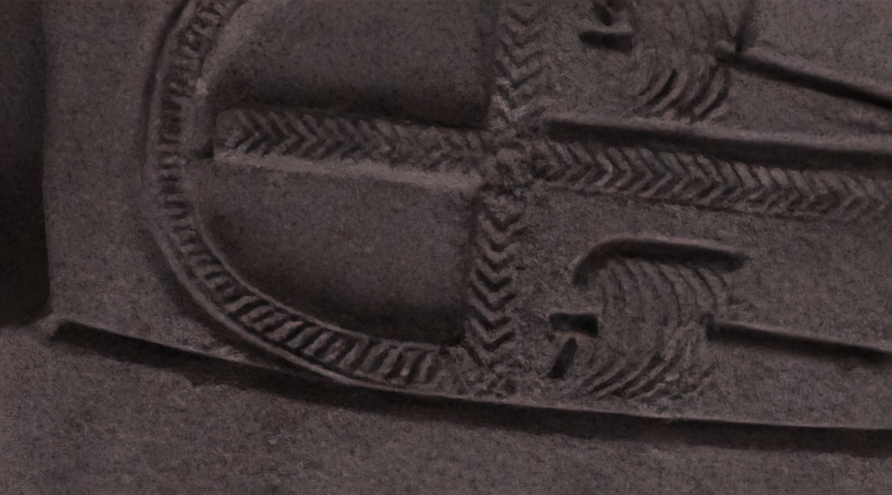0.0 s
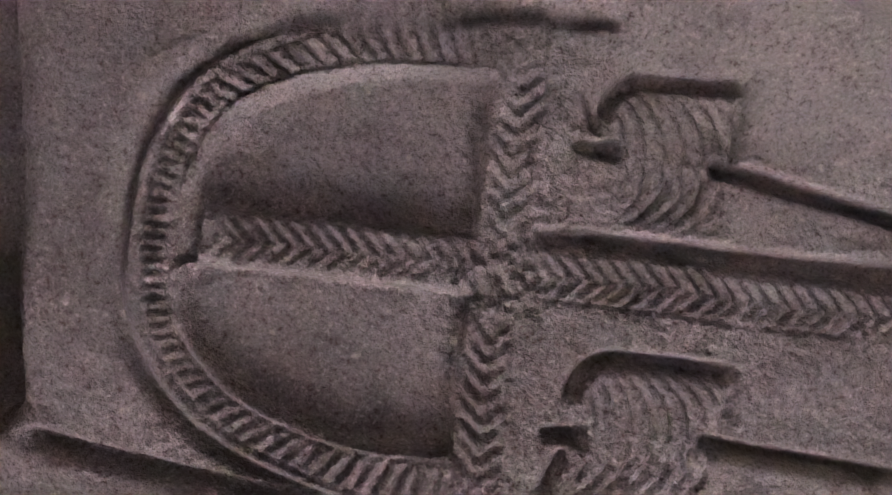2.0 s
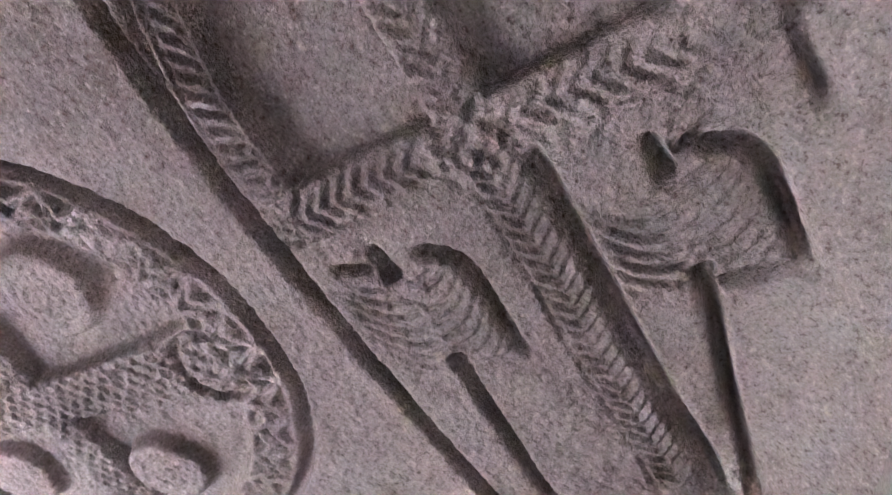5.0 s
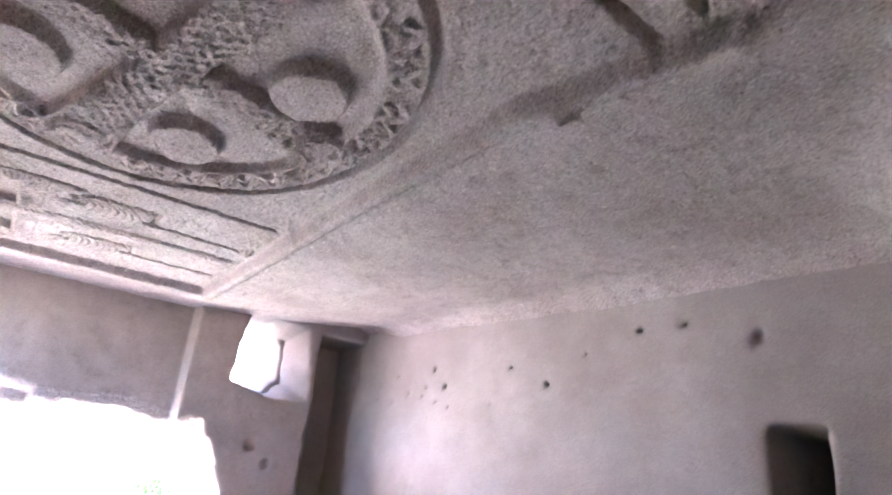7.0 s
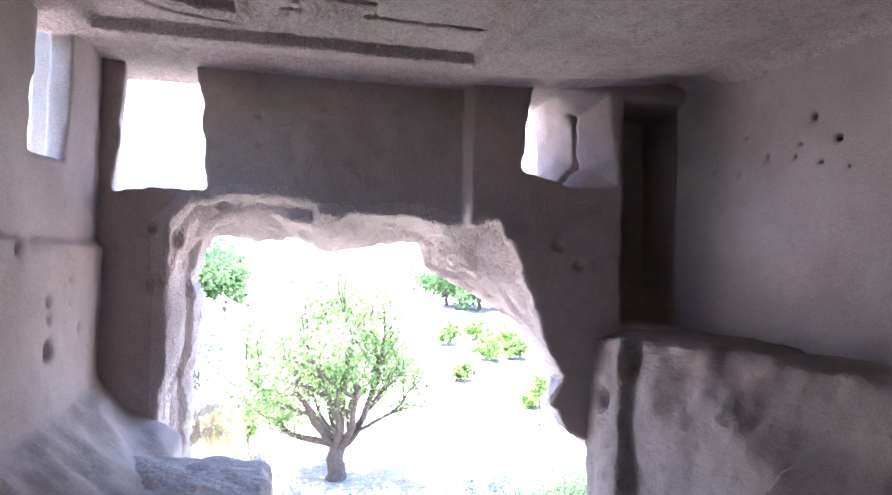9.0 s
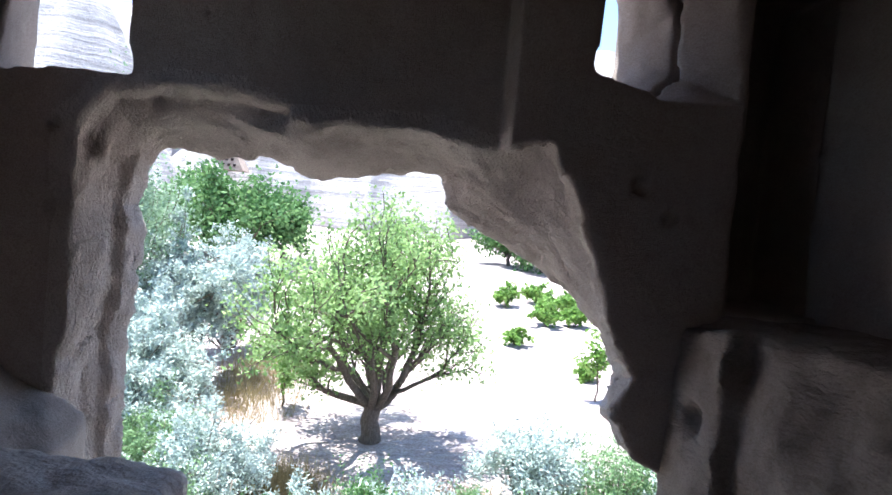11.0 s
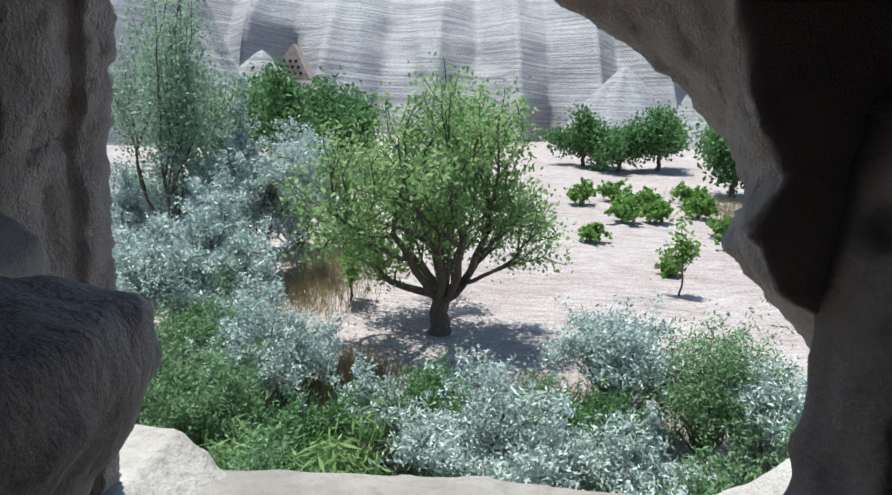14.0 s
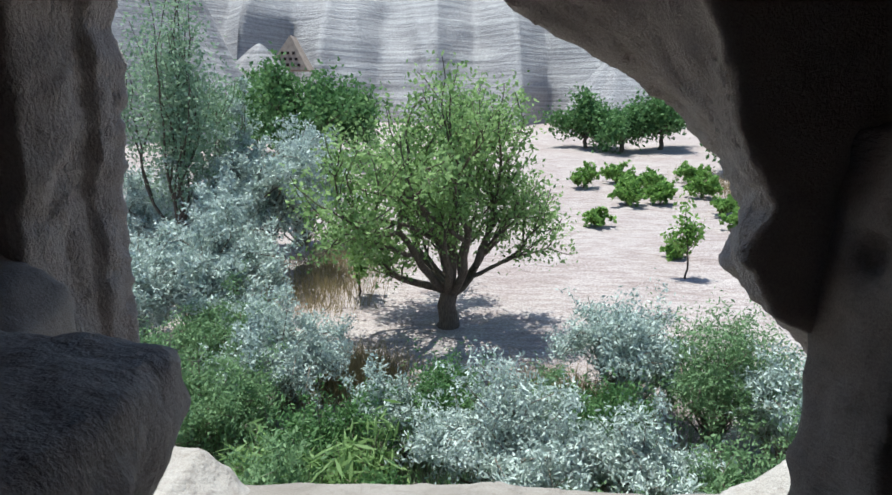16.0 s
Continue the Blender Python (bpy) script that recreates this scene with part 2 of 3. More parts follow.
def sheet(name, xs, ys, zf, material):
    X, Y = np.meshgrid(xs, ys, indexing="ij")
    v = np.stack([X, Y, zf(X, Y)], -1).reshape(-1, 3)
    i = np.arange(len(xs) * len(ys)).reshape(len(xs), len(ys))
    q = np.stack([i[:-1, :-1], i[1:, :-1], i[1:, 1:], i[:-1, 1:]], -1).reshape(-1, 4)
    return link(name, v, q, material)


# ---- the rock-cut room ----
LEFT, RIGHT, BACK, TOP = -3.65, 2.25, -1.0, 3.5

DOOR_IN = [(-3.12, -2.6), (-3.1, 0.0), (-3.08, 1.2), (-3.12, 2.0), (-2.9, 2.22), (-2.5, 2.3), (-2.1, 2.31), (-1.8, 2.18), (-1.5, 2.14), (-0.8, 2.2),
           (-0.4, 2.1), (0.08, 2.14), (0.22, 1.9), (0.42, 1.42), (0.62, 0.88), (0.76, 0.56), (0.68, 0.3), (0.82, 0.02), (1.12, -0.14), (1.6, -0.5), (1.75, -2.6)]
DOOR_OUT = [(-2.96, -2.6), (-2.93, 0.0), (-2.86, 1.3), (-2.95, 1.5), (-2.72, 1.9), (-2.0, 1.95), (-1.6, 1.8), (-0.85, 1.97), (-0.6, 1.95), (-0.57, 1.7),
            (0.0, 1.38), (0.5, 1.1), (0.92, 0.7), (1.16, 0.42), (0.98, 0.16), (1.28, -0.25), (1.75, -0.68), (1.95, -1.0), (1.98, -2.6)]
W1_IN = [(-3.58, 2.34), (-2.79, 2.38), (-2.83, 3.2), (-2.90, 3.56), (-3.5, 3.54)]
W2_IN = [(0.28, 2.68), (0.8, 2.55), (1.36, 2.57), (1.3, 3.1), (1.24, 3.56), (0.42, 3.56), (0.32, 3.1)]
W2_OUT = [(-0.1, 2.66), (0.76, 2.56), (0.82, 3.1), (0.78, 3.6), (0.1, 3.6), (-0.05, 3.2)]


def front(x, y, z):
    inner = 8.0 - 0.25 * (x > -0.25)
    d = smooth_max(inner - y, y - (8.78 + 0.1 * vnoise(x, y, z, 0.7, 5)), 0.03)
    rough = 0.05 * fbm(x, y, z, 2.2, 3, 3) + 0.024 * fbm(x, y, z, 9, 2, 7)
    k = np.clip((y - 8.0) / 0.7, 0, 1)
    rebate = 0.07 * (y > 8.3) * (y < 8.5) * (x < -2) * (z < 1.9)
    hole = -rebate + poly_sdf(x, z, DOOR_IN) * (1 - k) + poly_sdf(x, z, DOOR_OUT) * k + rough
    pick = 0.009 * np.sin(100 * (z + 0.5 * x + 0.3 * y) + 3 * vnoise(x, y, z, 3, 8)) * np.exp(-np.abs(hole) * 6)
    lintel = np.maximum(poly_sdf(x, z, [(-3.05, 1.98), (-1.75, 2.0), (-1.75, 2.26), (-2.9, 2.24)]), y - 8.2)
    d = smooth_max(d, -(hole + pick), 0.03)
    d = smooth_max(d, -(lintel + 0.8 * rough), 0.1)
    k2 = np.clip((y - 7.75) / 1.0, 0, 1)
    w2 = poly_sdf(x, z, W2_IN) * (1 - k2) + poly_sdf(x, z, W2_OUT) * k2 + 0.3 * rough
    crack = np.maximum(np.abs(y - 8.22 - 0.04 * vnoise(x, y, z, 5, 9)) - 0.03, np.maximum(np.abs(x - 1.05) - 0.14, np.abs(z - 3.0) - 0.42))
    d = smooth_max(smooth_max(d, -w2, 0.025), -crack, 0.02)
    d = smooth_max(d, -(poly_sdf(x, z, W1_IN) - 0.22 * (y - 8) + 0.2 * rough), 0.025)
    slot = np.maximum(np.abs(x - 1.8) - 0.36, np.maximum(np.abs(z - 2.3) - 1.2, y - 8.64))
    d = smooth_max(d, -slot, 0.08)
    for hx, hz, hr, hy in ((-0.31, 2.37, 0.05, 7.9), (0.70, 1.93, 0.055, 7.75), (0.94, 1.74, 0.06, 7.75), (-2.3, 3.11, 0.03, 8), (-2.3, 2.83, 0.028, 8),
                           (-3.22, 1.97, 0.05, 8), (-3.2, 1.45, 0.06, 8), (-2.9, 1.7, 0.08, 8.3), (-3.0, 1.9, 0.09, 8.12)):
        d = smooth_max(d, -(np.sqrt((x - hx) ** 2 + (y - hy) ** 2 + (z - hz) ** 2) - hr * 1.15), 0.012)
    return d + 0.012 * fbm(x, y, z, 5, 2, 21)


wall_front = carve("wall_front", front, (-4.3, 7.6, -2.6), (2.75, 9.0, 4.1), 0.029, M_FRONT)
tagged(wall_front, "rock-cut tuff front wall with broken doorway and two windows", "wall", kind="structure")
# the doorway's broken reveal is roughly cut; skylight on it is painted in as paler colour
wall_front.data.materials.append(M_HEWN_LIT)
centre = np.zeros(len(wall_front.data.polygons) * 3, np.float32)
wall_front.data.polygons.foreach_get("center", centre)
centre = centre.reshape(-1, 3)
part_way = np.clip((centre[:, 1] - 8.0) / 0.7, 0, 1)
to_hole = poly_sdf(centre[:, 0], centre[:, 2], DOOR_IN) * (1 - part_way) + poly_sdf(centre[:, 0], centre[:, 2], DOOR_OUT) * part_way
lit_reveal = (to_hole < 0.13) & (centre[:, 1] > 7.8)
wall_front.data.polygons.foreach_set("material_index", lit_reveal.astype(np.int32))



def left(x, y, z):
    face = LEFT - 0.05 * (z > 1.84) + 0.02 * fbm(x, y, z, 1.2, 2, 31)
    thin = (y > 5.9) & (z > 2.3)
    d = np.maximum(x - face, np.where(thin, -3.87, -4.4) - x)
    k = np.clip((-3.65 - x) / 0.7, 0, 1)
    win = np.maximum(np.abs(y - 6.85) - 0.34 - 0 * k, np.abs(z - 2.95) - 0.5) + 0.03 * fbm(x, y, z, 3, 2, 33)
    d = smooth_max(d, -win, 0.03)
    for hy, hz, hr in ((6.57, 2.18, 0.07), (6.79, 1.38, 0.06), (6.8, 1.25, 0.05), (6.8, 1.01, 0.09), (7.43, 1.11, 0.045), (7.2, 1.5, 0.035), (7.22, 1.32, 0.035), (6.23, 1.75, 0.05), (6.5, 1.8, 0.05)):
        d = smooth_max(d, -(np.sqrt((x - LEFT) ** 2 + (y - hy) ** 2 + (z - hz) ** 2) - hr), 0.015)
    d = smooth_max(d, -box_sdf(x, y, z, (-4.3, -2.0, 0.4), (-3.0, 0.38, 4.0)), 0.05)
    foot = 0.5 - 0.75 * (x - LEFT) - z + 0.12 * fbm(x, y, z, 1.6, 3, 36)
    return smooth_min(d, np.maximum(-foot, -4.4 - x), 0.08) + 0.01 * fbm(x, y, z, 6, 2, 34)


tagged(carve("wall_left", left, (-4.5, -2.4, -1.2), (-2.9, 8.02, 4.1), 0.04, M_WALL), "pale chiselled tuff side wall with small window", "wall", kind="structure")

HOLES = [(6.82, 2.98, 0.03), (6.0, 3.0, 0.03), (5.76, 2.78, 0.036), (7.26, 2.72, 0.026), (6.89, 2.65, 0.024), (6.54, 2.74, 0.03), (6.21, 2.7, 0.028),
         (6.15, 2.8, 0.022), (5.93, 2.62, 0.028), (5.67, 2.54, 0.026), (3.01, 3.09, 0.035), (2.59, 3.08, 0.03), (1.99, 2.9, 0.06), (4.6, 2.9, 0.03), (4.1, 2.7, 0.03), (3.6, 2.95, 0.035), (4.9, 2.55, 0.025)]


def right(x, y, z):
    face = 2.12 + 0.018 * (8 - y) + 0.02 * fbm(x, y, z, 1.0, 2, 41)
    d = np.maximum(face - x, x - 3.5)
    door = np.maximum(np.maximum(np.abs(y - 1.78) - 0.2, x - 3.4), np.maximum(z - 2.28, 0.9 - z))
    d = smooth_max(d, -door, 0.03)
    for hy, hz, hr in HOLES:
        d = smooth_max(d, -np.maximum(np.hypot(y - hy, z - hz) - 0.85 * hr, x - 2.32), 0.008)
    return d + 0.008 * fbm(x, y, z, 5, 2, 42)


tagged(carve("wall_right", right, (2.0, -2.4, -1.2), (3.6, 7.9, 4.1), 0.036, M_WALL), "smooth tuff side wall with drilled holes and niche", "wall", kind="structure")


def back(x, y, z):
    d = np.maximum(y - (np.clip(-1.0 + 0.62 * (x + 1.3), -1.35, 0.75) + 0.03 * fbm(x, y, z, 1.2, 3, 51)), -2.4 - y)
    arch = np.maximum(np.hypot((x + 1.9) * 0.9, (z - 1.3) * 1.0) - 1.45, -z - 1)
    arch = np.minimum(arch, np.maximum(np.abs(x + 1.9) - 1.5, z - 1.3))
    d = smooth_max(d, -np.maximum(np.maximum(arch, x + 1.2), -2.1 - y), 0.05)
    niche = np.minimum(np.hypot(x - 0.68, z - 2.98), np.maximum(np.abs(x - 0.68), z - 2.98)) - 0.34
    d = smooth_max(d, -np.maximum(niche, -1.9 - y), 0.03)
    return d + 0.012 * fbm(x, y, z, 5, 2, 52)


tagged(carve("wall_back", back, (-4.3, -2.5, -1.2), (2.8, 0.95, 4.1), 0.055, M_WALL), "pale tuff end wall with a wide arched recess", "wall", kind="structure")


# ---- the carved ceiling: relief hangs from the level TOP ----
def band(v, lo, hi, soft=0.012):
    """1 between lo and hi, with worn shoulders."""
    return 0.25 * (1 + np.tanh((v - lo) / (2 * soft))) * (1 - np.tanh((v - hi) / (2 * soft)))


def chevrons(u, v, width, pitch):
    return (0.5 + 0.5 * np.sin(2 * np.pi * (u + 0.9 * np.abs(v)) / pitch)) * band(np.abs(v), -1, width, 0.008)


def cross_panel(x, y, cx, cy, turn, ring, bar, mid, foot, half, wings):
    """Depth of a cross with a looped head: 1 is the cut ground, 0 the standing relief. wings: a row for each wing."""
    c, s = math.cos(turn), math.sin(turn)
    u, v = c * (x - cx) + s * (y - cy), -s * (x - cx) + c * (y - cy)
    wave = 0.008 * vnoise(x, y, 0 * x, 3.5, 66)
    u, v = u + wave, v + 0.008 * vnoise(x, y, 0 * x, 3.1, 67)
    head_u = np.minimum(u, 0)
    r_in = (np.abs(head_u / (ring * 0.865)) ** 2.8 + np.abs(v / (bar * 0.785)) ** 2.8) ** (1 / 2.8)
    r = (np.abs(head_u / ring) ** 2.5 + np.abs(v / bar) ** 2.5) ** (1 / 2.5)
    near = band(u, -ring * 1.25, foot)
    arm = band(np.abs(v), -1, half, 0.004)
    post = band(np.abs(u), -1, half, 0.004) * band(np.abs(v), -1, bar)
    head = band(u, -9, 0.0) * band(r_in, -1, 0.985, 0.006)
    ground = head * (1 - arm * band(u, -ring * 0.84, 9)) * (1 - post)
    ground = np.maximum(ground, band(np.abs(u + ring * 0.845), -1, 0.032, 0.005) * band(np.abs(v + 0.02), -1, half * 1.25, 0.006))
    wedge = band(-v, half, half + 0.05 + 0.02 * u, 0.006) * band(u, half * 1.2, foot)
    outer = band(np.abs(v + bar * 1.03), -1, 0.02, 0.006) * band(u, -0.35 * bar, 0.34 * bar) + 0.6 * band(np.abs(r - 1.03), -1, 0.018, 0.007) * band(u, -9, -half)
    grooves = np.maximum(wedge, np.clip(outer, 0, 1))
    fine = chevrons(u, v, half * 0.74, 0.058) * arm * band(u, -ring * 0.76, foot * 0.97)
    fine = np.maximum(fine, chevrons(v, u, half * 0.74, 0.066) * post * band(np.abs(v), half, bar * 0.86))
    knots = (np.sin(u * 95) * np.sin(v * 80) > 0.25) * post * band(np.abs(v), bar * 0.87, bar * 0.99)
    fine = np.maximum(fine, 0.8 * knots)
    scales = np.zeros_like(x)
    for side, top, step, reach, slope in wings:
        w = v * side
        t, q, r0 = top * bar, step * bar, 0.13
        x0 = mid * 0.36
        flat = band(np.abs(w - t), -1, 0.026, 0.005) * band(u, x0 + r0 * 0.8, reach + 0.02, 0.006)
        inward = 1 if t < q else -1
        k = np.hypot(u - x0 - r0, w - t - inward * r0) - r0
        curl = band(np.abs(k), -1, 0.024, 0.005) * band(inward * (w - t - inward * r0), -1, 0.0) * band(u, -1, x0 + r0)
        leg = band(np.abs(w - q - slope * (u - reach)), -1, 0.017 + 0.008 * (reach / np.maximum(u, reach)), 0.005) * band(u, reach - 0.05, foot, 0.006)
        drop = band(np.abs(u - reach - 0.02), -1, 0.014, 0.006) * band(w, min(q, t), max(q, t)) * (0.75 if inward < 0 else 0.35)
        tick = band(np.abs(w - q - 0.02), -1, 0.03 * np.clip((u - half) / (mid * 0.3), 0.25, 1), 0.005) * band(u, half * 2.1, x0 + 0.05, 0.006)
        hook = band(np.abs(u - x0 + 0.05 - 0.35 * (q - w + 0.16)), -1, 0.014, 0.006) * band(w, q + 0.07, q + 0.19, 0.006)
        grooves = np.maximum.reduce([grooves, flat, curl, leg, drop, tick, 0.8 * hook])
        lo, hi = (t + 0.02, bar * 0.9) if inward > 0 else (half + 0.1, t - 0.02)
        fold = np.abs(w - q)
        phase = (u + 4.0 * fold**2 - 0.35 * fold + 0.01 * vnoise(x, y, 0 * x, 9, 72)) / 0.060
        scales = np.maximum(scales, np.clip(1 - 3.6 * np.abs(phase - np.round(phase)), 0, 1) * band(u, x0 + 0.03, reach - 0.01) * band(w, lo, hi) * band(fold, 0.012, 9, 0.004))
    ang = np.arctan2(v / bar, -u / ring)
    teeth = np.clip(1.6 * np.sin(ang * 118), 0, 1) * band(r_in, 1.05, 9, 0.006) * band(r, -1, 0.955, 0.005) * band(u, -9, -half)
    rim = (band(np.abs(r_in - 1.03), -1, 0.010, 0.004) + band(np.abs(r - 0.97), -1, 0.009, 0.004)) * band(u, -9, -half)
    lines = band(np.abs(np.abs(v) - half * 0.86), -1, 0.006, 0.003) * arm * band(u, -ring * 0.8, foot)
    lines = np.maximum(lines, band(np.abs(np.abs(u) - half * 0.86), -1, 0.006, 0.003) * post)
    return np.maximum(ground, grooves) * near, (0.72 * fine + 0.7 * teeth + 0.6 * scales + 0.5 * np.clip(rim, 0, 1) + 0.45 * lines) * near


def medallion(x, y, cx, cy, rx, ry):
    """A ring of cut leaves round a flared cross, with a raised disc in each recess."""
    r = np.hypot((x - cx) / rx, (y - cy) / ry) + 0.008 * vnoise(x, y, 0 * x, 3, 68)
    c, s = math.cos(0.235), math.sin(0.235)
    u, v = c * (x - cx) + s * (y - cy), -s * (x - cx) + c * (y - cy)
    h1, h2 = 0.105 + 0.10 * u * u, 0.135 + 0.06 * v * v
    plus = np.maximum(band(np.abs(v), -1, h1, 0.006), band(np.abs(u), -1, h2, 0.006))
    ground = band(r, -1, 0.80, 0.008) * (1 - plus)
    rings = np.zeros_like(x)
    for dx, dy, dr in ((-0.37, -0.75, 0.225), (0.65, -0.25, 0.21), (0.28, 0.82, 0.22), (-0.66, 0.44, 0.225)):
        q = np.hypot(x - cx - dx, (y - cy - dy) * 0.85)
        ground = ground * (1 - band(q, -1, dr, 0.006))
        rings = np.maximum(rings, np.clip(np.cos(q * 2 * np.pi / 0.055), 0, 1) * band(q, -1, dr * 0.8) * 0.3)
    tips = np.zeros_like(x)
    for du, dv in ((0, -1.17), (0, 1.17), (0.93, 0), (-0.93, 0)):
        tips = np.maximum(tips, band(np.abs(np.hypot(u - du * 1.04, v - dv * 1.02) - 0.17), -1, 0.022, 0.006) * band(r, -1, 0.835))
    ang = np.arctan2((y - cy) / ry, (x - cx) / rx) * 38 / (2 * np.pi)
    saw = np.abs(ang - np.floor(ang) - 0.5) * 2
    q = (r - 0.825) / 0.135
    ridge = np.minimum(np.abs(q - saw), np.minimum(np.abs(q - 0.5 * saw), np.abs(1 - q - 0.5 * (1 - saw))))
    leaf_cut = np.clip(ridge * 5 - 0.35, 0, 1) * band(r, 0.83, 0.955, 0.005)
    groove = band(np.abs(r - 1.0), -1, 0.019, 0.004)
    dots = (np.sin(u * 62) * np.sin(v * 62) > 0.1) * plus * band(r, -1, 0.79)
    return np.maximum.reduce([ground, groove, 0.5 * tips * plus]), 1.1 * leaf_cut + 0.5 * rings + 0.35 * dots


def corner_gap(x, y):
    """Distance from the slanting end wall."""
    return (y - np.clip(-1.0 + 0.62 * (x + 1.3), -1.35, 0.75)) * 0.85


def ceiling_z(x, y):
    a, fa = cross_panel(x, y, -1.79, -0.03, 0.145, 1.19, 0.795, 0.78, 1.58, 0.092, ((1, 0.30, 0.60, 0.75, 0.05), (-1, 0.83, 0.50, 0.68, -0.16)))
    b, fb = medallion(x, y, -1.87, 2.69, 1.25, 1.56)
    c, fc = cross_panel(x, y, -2.29, 5.74, 0.0, 0.88, 0.88, 0.86, 1.72, 0.1, ((1, 0.30, 0.58, 0.86, 0.03), (-1, 0.96, 0.62, 0.86, -0.03)))
    wob = 0.03 * vnoise(x, y, 0 * x, 0.8, 61)
    lines = band(np.abs(y - 0.83 - 0.12 * (x + 1.6) + 0.03 * (x + 1.6) ** 2 + 0.08 * np.clip(-2.4 - x, 0, 1) - 0.3 * wob), -1, 0.03, 0.005) * band(x, -3.3, -0.27)
    lines = np.maximum(lines, band(np.abs(y - 4.45 - wob), -1, 0.03, 0.005) * band(x, -3.35, -0.6))
    worn = np.exp(-(((x + 1.80) / 0.15) ** 2 + ((y + 0.0) / 0.15) ** 2))
    deep = 0.085 * np.maximum.reduce([a, b, c, lines])
    fine = 0.04 * (fa + fb + fc) * (1 - worn) * (0.75 + 0.5 * vnoise(x, y, 0 * x, 4, 69)) + worn * 0.025 * fbm(x, y, 0 * x, 22, 2, 62)
    foot = 0.26 * np.clip((1.7 - y) / 1.2, 0, 1) + 0.05 * np.clip((3.5 - y) / 2, 0, 1)
    inside = band(x, -3.42, -0.50 + foot, 0.008) * band(y, -1.6, 6.78, 0.008)
    beam = band(x - foot, -0.50, -0.40, 0.012) * band(y, -0.4, 6.95, 0.02)
    knob = 0.06 * sum(np.exp(-(((x - kx) / 0.06) ** 2 + ((y - ky) / 0.06) ** 2)) for kx, ky in ((-0.30, 1.5), (-0.52, 4.28), (-0.60, 5.15), (-0.14, -0.06), (-0.2, -0.2)))
    grit = 0.006 * fbm(x, y, 0 * x, 9, 3, 63) + 0.006 * vnoise(x, y, 0 * x, 45, 64)
    side = np.clip(x / 2.2, 0, 1) ** 1.5 * (0.10 + 0.14 * np.clip((y - 3) / 4, 0, 1))
    end = 0.12 * np.clip((y - 6.9) / 0.5, 0, 1)
    gap = corner_gap(x, y)
    cove = 0.24 * (np.clip(0.38 - gap, 0, 0.9) / 0.38) ** 2 + 0.16 * np.clip((x - 1.85) / 0.35, 0, 1.2) ** 2
    void = 0.5 * band(x + 0.05 * vnoise(x, y, 0 * x, 2.5, 70), -9, -3.40, 0.03) * band(y, -9, 0.4, 0.02)
    return TOP - 0.10 * (1 - inside) - 0.035 * beam - knob + inside * (deep + fine) + grit + side + end - cove + void


xs = np.concatenate([np.arange(-3.95, -0.2, 0.0085), np.arange(-0.2, 2.7, 0.05)])
ys = np.concatenate([np.arange(-2.4, -0.8, 0.05), np.arange(-0.8, 7.1, 0.0085), np.arange(7.1, 8.7, 0.05)])
ceil_ob = sheet("ceiling", xs, ys, ceiling_z, M_CEIL)
tagged(ceil_ob, "flat tuff ceiling carved with crosses and a medallion", "ceiling", kind="structure")
slab = sheet("roof", np.array([-4.4, 3.0]), np.array([-2.6, 8.85]), lambda x, y: 0 * x + 4.05, M_WALL)
tagged(slab, "rock mass above the carved ceiling", "rock", kind="structure")


# ---- floor, bench and ledge ----
def floor_sdf(x, y, z):
    edge = 5.4 + 0.35 * vnoise(x, y, z, 0.9, 71)
    drop = np.clip(y - edge, 0, 9)
    h = -0.18 - 1.5 * np.minimum(drop, 1.0) ** 1.3 - 0.16 * np.clip(y - edge - 1, 0, 9)
    h = h + 0.55 * np.clip((x - 0.2) / 1.2, 0, 1) ** 1.5 * np.clip((6.2 - y) / 0.8, 0, 1) + 0.07 * fbm(x, y, z, 1.4, 4, 72)
    return (z - h) * 0.7


tagged(carve("floor", floor_sdf, (-4.2, -2.4, -2.8), (2.8, 9.6, 0.9), 0.06, M_FLOOR), "uneven worn tuff floor breaking off at the doorway", "floor", kind="structure")


def bench_sdf(x, y, z):
    n = fbm(x, y, z, 1.6, 4, 81)
    edge = 1.36 + 0.10 * n - 0.12 * np.clip(1.0 - z, 0, 2) + 0.22 * np.clip(vnoise(0 * x, y, 0 * z, 0.9, 87), 0, 1) * np.clip((z - 0.4) * 3, 0, 1)
    main = smooth_max(np.maximum(edge - x, x - 2.5), smooth_max(z - 1.08 - 0.02 * n, np.maximum(0.3 - y, y - 7.78), 0.03), 0.06)
    stub = box_sdf(x, y, z, (1.08, 7.15, -1.3), (1.75, 7.8, 1.05)) + 0.05 * n
    stub = smooth_max(stub, 0.6 * (7.1 - y) + 0.5 * (x - 1.15) - 0.05 + 0.12 * n, 0.05)
    slump = z - (0.62 - 0.75 * (1.5 - x) + 0.1 * n) + 0.25 * np.clip(y - 6.4, 0, 2)
    d = smooth_min(main, smooth_min(stub, np.maximum(slump, np.maximum(0.5 - y, y - 5.2)), 0.1), 0.04)
    for hx, hy, hz, hr in ((1.08, 7.45, 0.42, 0.12), (1.2, 4.35, 0.5, 0.14)):
        d = smooth_max(d, -(np.sqrt((x - hx) ** 2 + (y - hy) ** 2 + (z - hz) ** 2) - hr), 0.04)
    return d + 0.03 * fbm(x, y, z, 5, 2, 84)


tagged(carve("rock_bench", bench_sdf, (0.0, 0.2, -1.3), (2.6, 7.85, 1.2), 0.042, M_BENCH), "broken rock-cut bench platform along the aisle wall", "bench")


